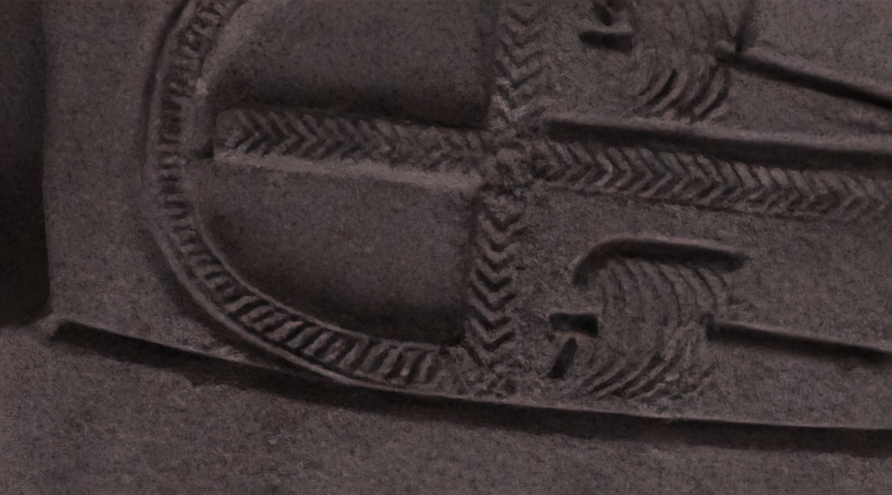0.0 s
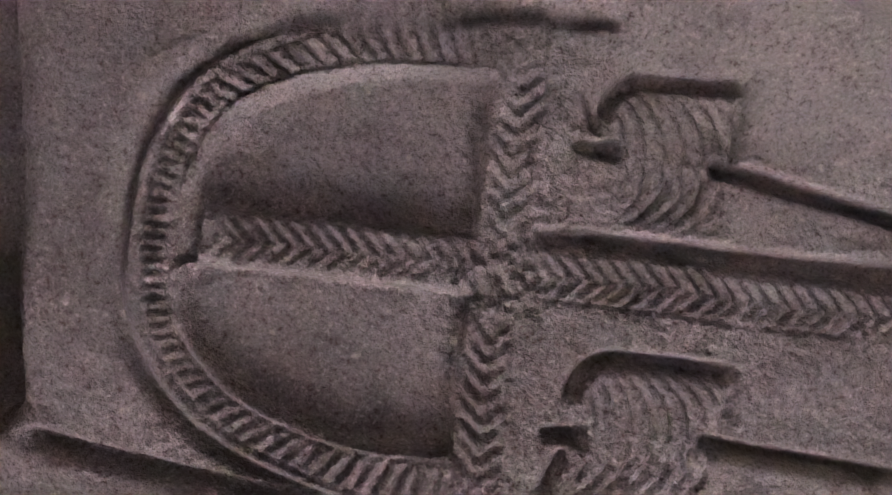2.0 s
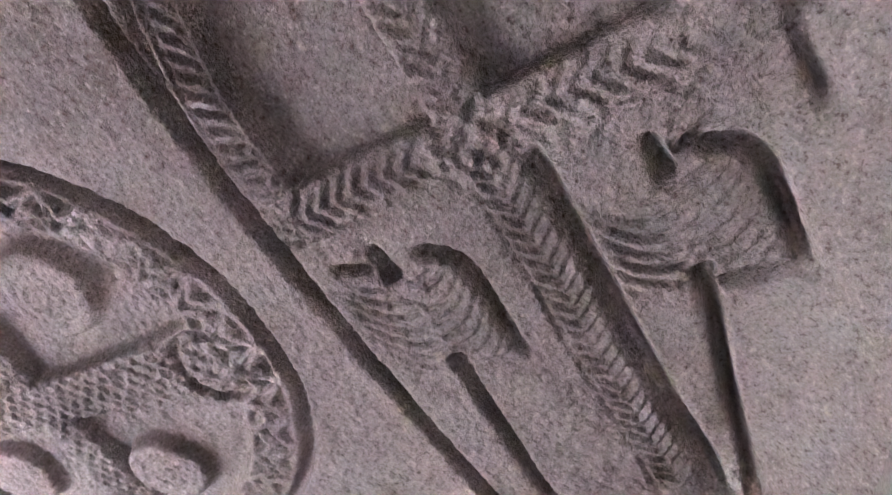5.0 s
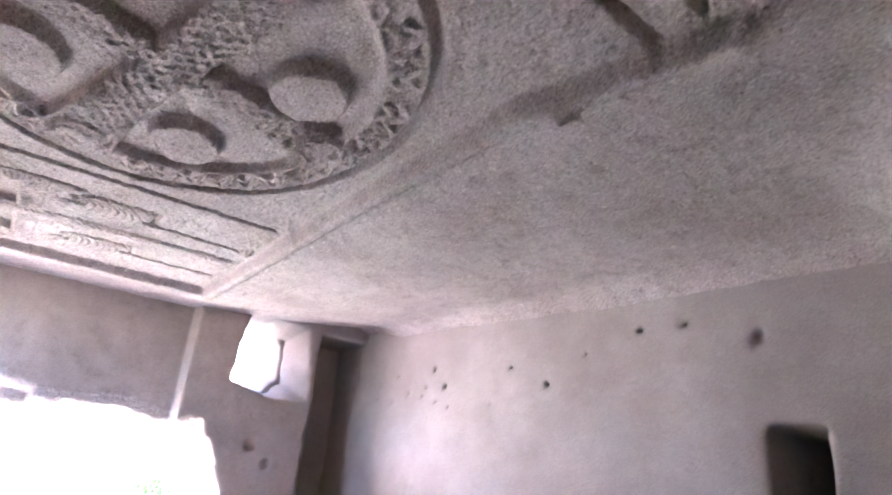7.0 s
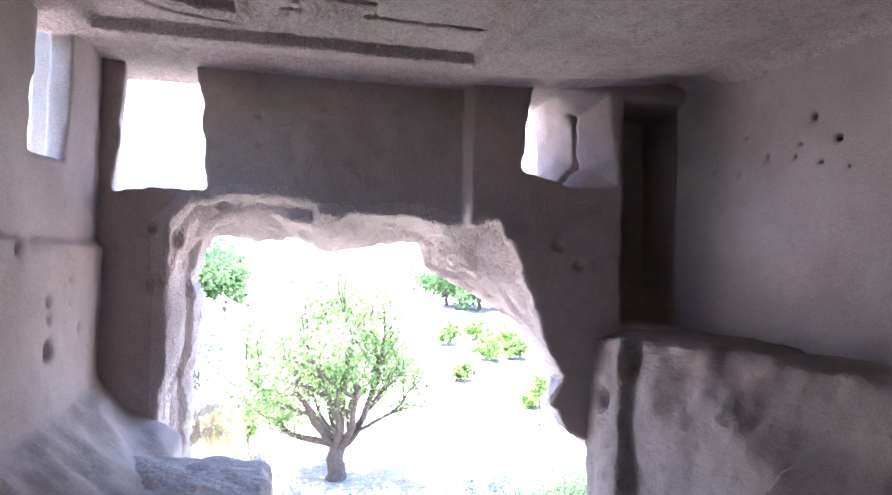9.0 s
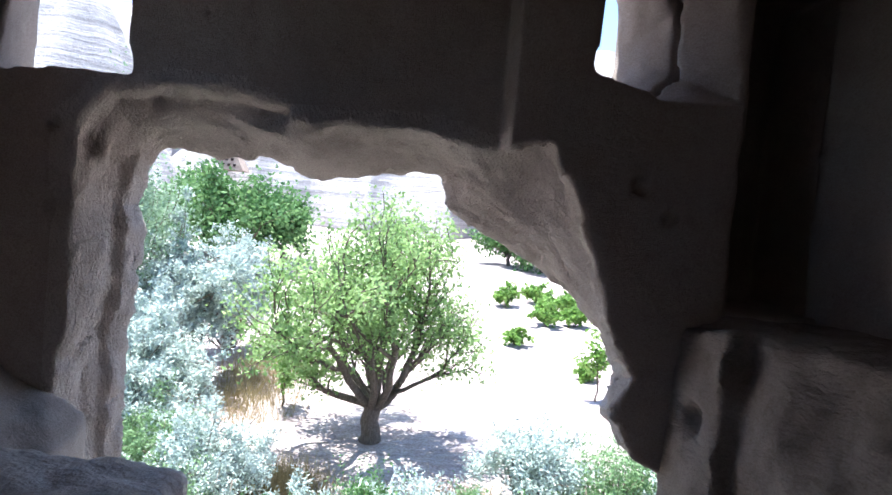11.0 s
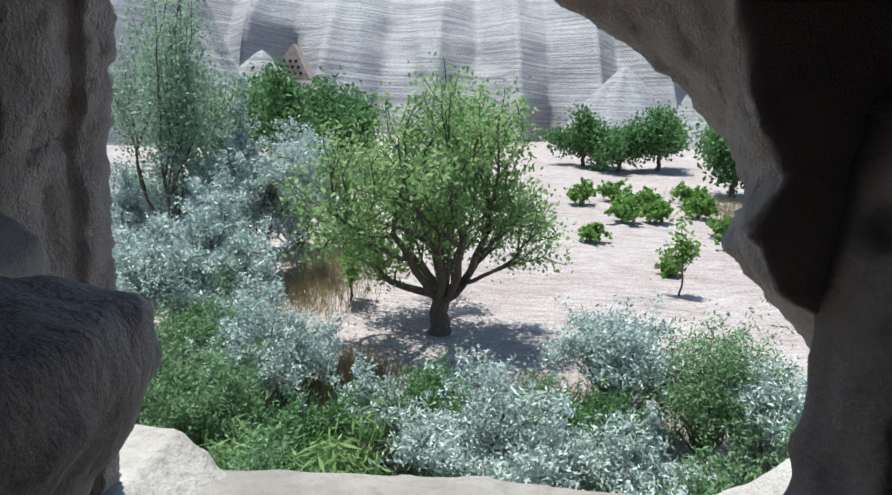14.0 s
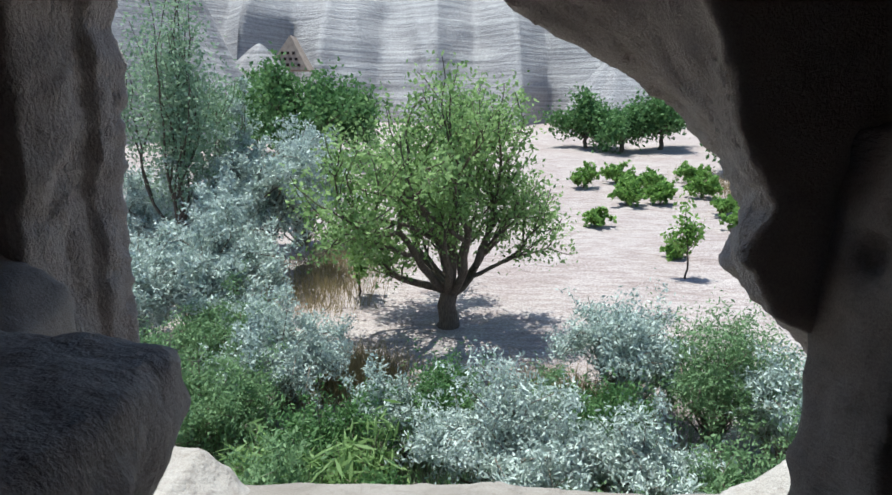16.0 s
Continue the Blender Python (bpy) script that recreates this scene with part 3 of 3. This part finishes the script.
def ledge_sdf(x, y, z):
    n = fbm(x, y, z, 1.5, 4, 91)
    top = 0.06 - 0.1 * np.clip(x + 2.6, 0, 2) + 0.05 * n
    d = smooth_max(z - top, (x - (-2.02 - 0.55 * np.clip(-0.3 - z, 0, 1) + 0.1 * n)), 0.1)
    d = smooth_max(d, np.maximum(5.4 - y + 0.2 * n, y - 7.45), 0.1)
    return np.maximum(d, -3.9 - x) * 0.8 + 0.015 * fbm(x, y, z, 6, 2, 94)


tagged(carve("rock_ledge", ledge_sdf, (-4.0, 5.2, -2.6), (-1.7, 8.75, 0.35), 0.035, M_ROCK), "worn tuff ledge beside the doorway", "rock ledge")


def pier_sdf(x, y, z):
    n = fbm(x, y, z, 1.5, 4, 96)
    d = smooth_max(x - 2.6, (1.45 + 0.36 * np.clip(y - 7.2, 0, 2) + 0.12 * n) - x, 0.05)
    d = smooth_max(d, z + 0.35 + 0.35 * np.clip(1.7 - x, 0, 1) + 0.1 * n, 0.1)
    return smooth_max(d, np.maximum(7.0 - y, y - 8.9), 0.1) + 0.015 * fbm(x, y, z, 6, 2, 97)


tagged(carve("rock_pier", pier_sdf, (0.8, 6.9, -2.6), (2.7, 9.0, 0.2), 0.04, M_ROCK), "rough rock shoulder under the doorway's broken side", "rock")


# ---- outside ----
def ground_z(x, y):
    far = -5.05 + 0.045 * np.clip(y - 22, 0, 200)
    bank = 2.6 * np.clip((10.6 - y) / 2.0, 0, 1) ** 1.5
    z = far + bank + 0.12 * fbm(x, y, 0 * x, 0.25, 3, 101) + 0.03 * fbm(x, y, 0 * x, 1.6, 2, 104)
    z = z - 0.5 * np.exp(-(((y - 14) / 4) ** 2))
    return z + 0.6 * np.clip((x - 16) / 10, 0, 3) * np.clip((y - 20) / 20, 0, 1)


gx = np.concatenate([[-3000, -600, -200], np.arange(-80, -16, 2.0), np.arange(-16, 20, 0.25), np.arange(20, 90, 2.0), [200, 600, 3000]])
gy = np.concatenate([np.arange(8.2, 12, 0.15), np.arange(12, 60, 0.3), np.arange(60, 160, 2.0), [300, 1000, 4000]])
tagged(sheet("ground", gx, gy, ground_z, M_SOIL), "pale dry pinkish soil of the orchard valley", "ground", kind="structure")

# sunlit lips of rock outside the threshold
def lip_sdf(x, y, z):
    n = fbm(x, y, z, 1.2, 3, 111)
    return smooth_max(z + 2.85 - 0.175 * np.minimum((x + 0.4) ** 2, 6.2) + 0.04 * n, np.maximum(8.3 - y, y - 9.6 - 0.35 * n), 0.25)


tagged(carve("rock_apron", lip_sdf, (-4, 8.2, -4.2), (3.2, 10.6, -0.6), 0.05, M_ROCK), "sunlit pale rock apron outside the doorway", "rock")


def cliff(name, label, x0, x1, y0, height, seed, flutes, lean, res=0.6):
    """A fluted tuff slope: cones and gullies with a wavy crest."""
    u = np.arange(x0, x1, res)
    w = np.linspace(0, 1, 60)
    U, W = np.meshgrid(u, w, indexing="ij")
    top = height * (1 + 0.2 * fbm(U, 0 * U, 0 * U, 0.02, 2, seed))
    Z = -6 + W * (top + 6)
    ph = U / flutes + 0.5 * vnoise(U, 0 * U, 0 * U, 0.7 / flutes, seed + 3)
    rib = (np.abs(ph - np.floor(ph) - 0.5) * 2) ** 0.75
    depth = flutes * 1.35 * rib * (1.0 - 0.7 * W) * (0.6 + 0.7 * np.abs(vnoise(U, 0 * U, 0 * U, 0.5 / flutes, seed + 9))) * (0.8 + 0.4 * vnoise(U, Z, 0 * U, 0.05, seed + 5))
    Y = y0 + W**1.5 * height * lean + depth + 2.2 * fbm(U, Z, 0 * U, 0.07, 3, seed + 7) + 1.4 * np.abs(vnoise(U + 0.25 * Z, 0.15 * Z, 0 * U, 0.33, seed + 11))
    v = np.stack([U, Y, Z], -1).reshape(-1, 3)
    crown = np.stack([U[:, -1], Y[:, -1] + 150, Z[:, -1] + 4], -1)
    i = np.arange(U.size).reshape(U.shape)
    q = np.stack([i[:-1, :-1], i[1:, :-1], i[1:, 1:], i[:-1, 1:]], -1).reshape(-1, 4)
    j = U.size + np.arange(len(u))
    q2 = np.stack([i[:-1, -1], i[1:, -1], j[1:], j[:-1]], -1)
    ob = link(name, np.concatenate([v, crown]), np.concatenate([q, q2]), M_CLIFF)
    return tagged(ob, label, "cliff", kind="structure")


cliff("backdrop", "grey banded tuff cliff with fluted ridges", -130, 130, 90, 36, 121, 13, 1.0)


# ---- plants ----
RNG = np.random.RandomState(7)


def tube(path, radii, sides=6):
    path, radii = np.asarray(path, float), np.asarray(radii, float)
    d = np.gradient(path, axis=0)
    d /= np.linalg.norm(d, axis=1)[:, None] + 1e-9
    ref = np.where(np.abs(d[:, 2:]) > 0.9, [[1.0, 0, 0]], [[0, 0, 1.0]])
    a = np.cross(d, ref)
    a /= np.linalg.norm(a, axis=1)[:, None]
    b = np.cross(d, a)
    t = np.linspace(0, 2 * np.pi, sides, endpoint=False)
    v = path[:, None] + radii[:, None, None] * (np.cos(t)[None, :, None] * a[:, None] + np.sin(t)[None, :, None] * b[:, None])
    n = len(path)
    i = np.arange(n * sides).reshape(n, sides)
    j = np.roll(i, -1, 1)
    return v.reshape(-1, 3), np.stack([i[:-1], j[:-1], j[1:], i[1:]], -1).reshape(-1, 4)


def joined(name, pieces, material, parent):
    vs, fs, k = [], [], 0
    for v, q in pieces:
        vs.append(v)
        fs.append(q + k)
        k += len(v)
    return link(name, np.concatenate(vs), np.concatenate(fs), material, True, parent)


def leaves(centres, size, slim, rng, droop=0.3):
    """Small folded leaves: a quad each, at random turns."""
    n = len(centres)
    d = rng.normal(size=(n, 3))
    d[:, 2] -= droop
    d /= np.linalg.norm(d, axis=1)[:, None]
    e = np.cross(d, rng.normal(size=(n, 3)))
    e /= np.linalg.norm(e, axis=1)[:, None]
    s = size * rng.uniform(0.6, 1.3, (n, 1))
    c = centres
    v = np.stack([c - d * s, c + e * s * slim, c + d * s, c - e * s * slim], 1).reshape(-1, 3)
    return v, np.arange(4 * n).reshape(n, 4)


def grow(rng, start, way, length, radius, depth, limbs, tips, spread, up):
    n = 6
    pts, w = [np.array(start, float)], np.array(way, float)
    for _ in range(n):
        w = w + rng.normal(scale=0.13, size=3) + np.array([0, 0, up])
        w /= np.linalg.norm(w)
        pts.append(pts[-1] + w * length / n)
    limbs.append(tube(pts, np.linspace(radius, radius * 0.55, n + 1), 7 if depth > 2 else 4))
    if depth <= 1:
        tips.extend(pts[1:])
    if depth == 0:
        return
    for k in range(rng.randint(3, 5)):
        at = pts[rng.randint(2, n + 1)] if k else pts[-1]
        side = rng.normal(size=3)
        side -= side.dot(w) * w
        side /= np.linalg.norm(side)
        grow(rng, at, w * 0.75 + side * spread, length * rng.uniform(0.55, 0.8), radius * 0.5, depth - 1, limbs, tips, spread, up)


def tree(name, label, at, seed, trunk, length, radius, boughs, depth, count, size, scatter, material, spread=0.75, up=0.05, slim=0.55, out=0.75):
    rng = np.random.RandomState(seed)
    base = new(name)
    limbs, tips = [], []
    n = 5
    stem = np.array([[0.05 * math.sin(k * 1.7 + seed), 0.05 * math.cos(k * 2.1), k * trunk / n - 0.1] for k in range(n + 1)])
    joined("trunk", [tube(stem, radius * np.linspace(1.15, 0.85, n + 1) * np.array([1.25, 1, 1, 1, 1, 1.05]), 12)], M_BARK, base)
    for k in range(boughs):
        limbs = []
        a = 2 * math.pi * (k + rng.uniform(-0.25, 0.25)) / boughs
        w = np.array([math.cos(a) * out, math.sin(a) * out, rng.uniform(0.35, 1.1)])
        grow(rng, stem[-1] * rng.uniform(0.8, 1.0), w / np.linalg.norm(w), length * rng.uniform(0.8, 1.1), radius * 0.5, depth, limbs, tips, spread, up)
        joined("bough", limbs, M_BARK, base)
    limbs = []
    grow(rng, stem[-1], (0.05, 0, 1), length * 1.15, radius * 0.6, depth, limbs, tips, spread, up * 1.5)
    joined("bough", limbs, M_BARK, base)
    tips = np.array(tips)
    c = tips[rng.randint(len(tips), size=count)] + rng.normal(scale=scatter, size=(count, 3))
    v, q = leaves(c, size, slim, rng)
    tagged(link("crown", v, q, material, False, base), kind="stuff")
    base.location = at
    return tagged(base, label, "tree")


def bush(name, label, at, seed, width, height, count, size, material, slim=0.3, category="bush", airy=0.25, stems=26):
    """Arching twigs from one root, with leaves in sprays along them."""
    rng = np.random.RandomState(seed)
    base = new(name)
    twigs, tips = [], []
    for k in range(stems):
        a, r = rng.uniform(0, 2 * np.pi), math.sqrt(rng.uniform(0, 1)) * width
        h = height * (1 - 0.55 * (r / width) ** 2) * rng.uniform(0.7, 1.08)
        end = np.array([math.cos(a) * r, math.sin(a) * r, h])
        t = np.linspace(0, 1, 6)[:, None]
        p = np.array([0, 0, -0.1]) * (1 - t) + end * t
        p[:, 2] += 0.25 * height * np.sin(np.pi * t[:, 0]) * (r / width)
        p[1:] += rng.normal(scale=0.05 * height, size=(5, 3))
        twigs.append(tube(p, np.linspace(0.02, 0.004, 6) * height / 2, 4))
        for _ in range(9):
            s = rng.uniform(0.35, 1.0)
            q = np.array([np.interp(s, t[:, 0], p[:, j]) for j in range(3)])
            tips.append((q, rng.normal(size=3) * airy * height * 0.6))
    tagged(joined("stem", twigs, M_TWIG, base), kind="stuff")
    pick = rng.randint(len(tips), size=count)
    q = np.array([p[0] for p in tips])[pick]
    d = np.array([p[1] for p in tips])[pick]
    c = q + d * rng.uniform(0, 1, (count, 1)) + rng.normal(scale=0.03 * min(height, 3), size=(count, 3))
    c[:, 2] = np.maximum(c[:, 2], 0.03)
    v, f = leaves(c, size, slim, rng, -0.2)
    tagged(link("foliage", v, f, material, False, base), kind="stuff")
    base.location = at
    return tagged(base, label, category)


def on_ground(x, y, sink=0.05):
    return (x, y, float(ground_z(np.array([[x]], float), np.array([[y]], float))[0, 0]) - sink)


def cone(name, label, at, radius, height, seed):
    """A weathered tuff cone with shallow runnels."""
    a = np.linspace(0, 2 * np.pi, 90)
    w = np.linspace(0, 1, 40)
    A, W = np.meshgrid(a, w, indexing="ij")
    x, y = np.cos(A), np.sin(A)
    r = radius * (1 - W) ** 0.8 * (1 + 0.13 * vnoise(x[..., None], y[..., None], W[..., None], 2.2, seed)[..., 0] + 0.05 * np.sin(A * 9 + 2 * W))
    v = np.stack([x * r, y * r, W * height - 1.5], -1).reshape(-1, 3)
    i = np.arange(A.size).reshape(A.shape)
    q = np.stack([i[:-1, :-1], i[1:, :-1], i[1:, 1:], i[:-1, 1:]], -1).reshape(-1, 4)
    ob = link(name, v, q, M_CLIFF)
    ob.location = at
    return tagged(ob, label, "rock cone", group="tuff cones")


cone("tuff_cone", "tall grey tuff cone at the valley side", on_ground(-35, 80), 15, 30, 131)
cone("tuff_cone", "grey tuff cone with a slanting flank", on_ground(-24, 90), 9, 12, 132)
cone("tuff_cone", "low rounded grey tuff mound behind the orchard", on_ground(23, 90), 9, 12, 133)
cone("tuff_cone", "pale tuff cone beside the far orchard trees", on_ground(36, 92), 8, 13, 134)

# the dovecote front in the cliff
dove = new("dovecote")
dove.location = (-20.5, 90.0, 0)
bm = bmesh.new()
front_v = [bm.verts.new(p) for p in ((-2.6, 0, 5.2), (2.6, 0, 5.2), (0.2, 1.2, 9.6))]
back_v = [bm.verts.new((v.co.x, 5.0, v.co.z)) for v in front_v]
bm.faces.new(front_v)
bm.faces.new(back_v[::-1])
for k in range(3):
    bm.faces.new((front_v[k], back_v[k], back_v[(k + 1) % 3], front_v[(k + 1) % 3]))
me = bpy.data.meshes.new("face")
bmesh.ops.recalc_face_normals(bm, faces=bm.faces)
bm.to_mesh(me)
bm.free()
m_brown, nn, ll, bb = mat("brown_tuff")
ll.new(ramp(nn, ll, noise_tex(nn, ll, coords(nn, ll), 1.5), [(0.3, (0.24, 0.18, 0.15)), (0.7, (0.38, 0.31, 0.26))]), bb.inputs["Base Color"])
me.materials.append(m_brown)
new("face", me).parent = dove
# near-black cubes paint the shade inside the nest holes; the face is uncut
m_dark = mat("nest_hole_shade")[0]
m_dark.node_tree.nodes["Principled BSDF"].inputs["Base Color"].default_value = (0.03, 0.02, 0.018, 1)
hole = bpy.data.meshes.new("nest_hole_shade")
bm = bmesh.new()
bmesh.ops.create_cube(bm, size=0.34)
bm.to_mesh(hole)
bm.free()
hole.materials.append(m_dark)
for row, n in enumerate((5, 4, 3)):
    for k in range(n):
        ob = new("nest_hole_shade", hole)
        ob.parent = dove
        ob.location = ((k - (n - 1) / 2) * 0.72, 0.24 + 0.2 * row, 5.8 + 0.75 * row)
tagged(dove, "brown triangular dovecote front with rows of nest holes", "dovecote")

tree("orchard_tree", "broad green mulberry tree with thin bare top twigs", on_ground(-0.6, 21.9), 12, 1.25, 2.7, 0.27, 8, 3, 26000, 0.068, 0.2, M_LEAF, 0.64, 0.085, 0.55, 1.1)
tree("poplar_tree", "tall slender grey-green tree among silver bushes", on_ground(-9.0, 24.5), 23, 1.5, 3.4, 0.14, 5, 2, 13000, 0.07, 0.34, M_GREY, 0.4, 0.28, 0.5, 0.28)
FAR = [(-10.8, 54, 1.7, 2.9, 31), (-13.5, 57, 1.5, 2.6, 32), (-16.6, 60, 2.2, 2.7, 33), (-8.0, 58, 1.4, 2.3, 34), (16.3, 65, 1.3, 2.0, 35), (20.0, 65, 1.4, 2.1, 36), (13.5, 68, 1.2, 2.0, 37), (20.3, 50, 1.3, 2.4, 38), (22.5, 48, 1.0, 2.0, 39)]
for fx, fy, ft, fl, fs in FAR:
    tagged(tree("fruit_tree", "rounded dark green fruit tree in the far orchard", on_ground(fx, fy), fs, ft, fl, 0.2, 5, 2, 5200, 0.2, 0.5, M_LEAF_DARK, 0.7, 0.04, 0.6, 0.9), group="far orchard trees")
for sx, sy, sh, ss in ((8.0, 26.6, 1.3, 41), (-3.4, 24.2, 0.8, 42)):
    tagged(tree("sapling", "thin young tree with a few bright leaves", on_ground(sx, sy), ss, sh, 0.8, 0.035, 3, 1, 420, 0.1, 0.12, M_VINE, 0.6, 0.15, 0.6, 0.5), group="saplings")

SILVER = [(0.25, 13.6, 1.55, 2.8, 51), (3.0, 17.0, 1.35, 3.0, 52), (2.4, 13.7, 1.15, 2.2, 53), (5.5, 15.2, 1.0, 2.4, 54), (-1.9, 15.4, 1.0, 1.9, 55), (-4.1, 17.2, 1.4, 2.6, 56), (-6.9, 20.6, 2.2, 3.9, 57),
          (-7.2, 26.0, 2.4, 5.6, 58), (-6.4, 30.0, 1.8, 5.0, 59), (-8.3, 19.6, 1.6, 3.2, 60), (-5.6, 19.0, 1.2, 2.2, 61), (-10.5, 26.0, 1.8, 4.0, 62), (-0.6, 16.6, 0.8, 1.3, 63)]
for bx, by, bw, bh, bs in SILVER:
    tagged(bush("oleaster_bush", "silvery narrow-leaved bush with arching twigs", on_ground(bx, by), bs, bw, bh, int(9000 * bw * bh**0.5), 0.052 * max(1, bh / 2.8) ** 0.8, M_SILVER, 0.32, "bush", 0.17, int(26 + 8 * bw)), group="silver bushes")
GREEN = [(4.6, 16.2, 1.5, 2.8, 71), (-0.8, 15.6, 1.0, 2.0, 72), (-5.2, 15.6, 1.4, 2.3, 73), (3.4, 12.6, 1.2, 1.8, 74), (-1.6, 12.3, 1.2, 1.5, 75), (-3.2, 12.8, 1.1, 1.9, 76), (1.3, 12.2, 1.1, 1.4, 77),
         (-2.6, 14.6, 1.1, 2.0, 78), (1.2, 15.6, 1.1, 1.7, 79), (-5.8, 18.4, 1.3, 2.3, 80), (5.6, 13.4, 1.2, 2.2, 82), (2.2, 15.2, 1.2, 1.9, 84), (-0.4, 11.8, 1.0, 1.2, 85), (-6.6, 16.2, 1.3, 2.2, 86)]
for bx, by, bw, bh, bs in GREEN:
    tagged(bush("green_bush", "dense dark green shrub in the gully", on_ground(bx, by), bs, bw, bh, int(7600 * bw * bh**0.5), 0.05, M_BROOM if bs % 3 else M_LEAF_DARK, 0.32, "bush", 0.28, int(26 + 8 * bw)), group="green bushes")
VINES = [(10.2, 42, 0.9), (12.0, 42.6, 1.0), (14.6, 41.6, 0.9), (14.0, 37.4, 0.8), (8.4, 45, 0.9), (9.6, 39.4, 0.9), (6.6, 34.3, 0.6), (15.6, 46, 1.0), (11.0, 47, 0.9), (12.9, 33.5, 0.6), (8.6, 29.2, 0.45), (11.4, 39.6, 0.8)]
for k, (bx, by, bw) in enumerate(VINES):
    tagged(bush("grape_vine", "low bright green grape vine on bare soil", on_ground(bx, by), 90 + k, bw * 1.15, bw * 1.7, int(1900 * bw), 0.12, M_VINE, 0.7, "vine", 0.22, 14), group="grape vines")
REEDS = [(-2.5, 13.3, 110), (-2.0, 13.9, 111), (-3.6, 13.9, 112), (-2.9, 12.1, 113)]
for bx, by, bs in REEDS:
    tagged(bush("reed_clump", "clump of broad dark green reed leaves", on_ground(bx, by), bs, 0.7, 1.7, 500, 0.2, M_LEAF, 0.14, "reeds", 0.2, 30), group="reeds")


def grass(name, label, spots, count, height, material, seed):
    rng = np.random.RandomState(seed)
    c = np.concatenate([rng.normal(size=(count, 2)) * (sx, sy) + (px, py) for px, py, sx, sy in spots])
    z = ground_z(c[:, :1], c[:, 1:])[:, 0]
    h = height * rng.uniform(0.5, 1.2, len(c))
    lean = rng.normal(scale=0.3, size=(len(c), 2)) * h[:, None]
    w = rng.normal(size=(len(c), 2))
    w *= 0.012 / np.linalg.norm(w, axis=1)[:, None]
    b = np.column_stack([c, z - 0.03])
    v = np.stack([b - np.column_stack([w, 0 * z]), b + np.column_stack([w, 0 * z]), b + np.column_stack([lean, h])], 1).reshape(-1, 3)
    ob = link(name, v, np.arange(len(v)).reshape(-1, 3), material, False)
    return tagged(ob, label, "grass", kind="stuff")


grass("dry_grass", "straw-coloured dry grass between bushes and soil", [(-4.6, 26, 0.8, 2.0), (1.6, 17.2, 0.9, 0.6), (-4.0, 12.3, 0.6, 0.5), (17.5, 42, 1.0, 4.0), (-2.9, 18.4, 0.6, 0.5)], 2600, 0.7, M_DRY, 140)
grass("green_grass", "long green grass in the shaded gully", [(-3.8, 12.6, 0.9, 0.6), (0.6, 14.6, 3.0, 1.2), (-1.0, 12.5, 2.5, 0.7), (-4.5, 14.5, 1.2, 1.2)], 2600, 0.8, M_BROOM, 141)
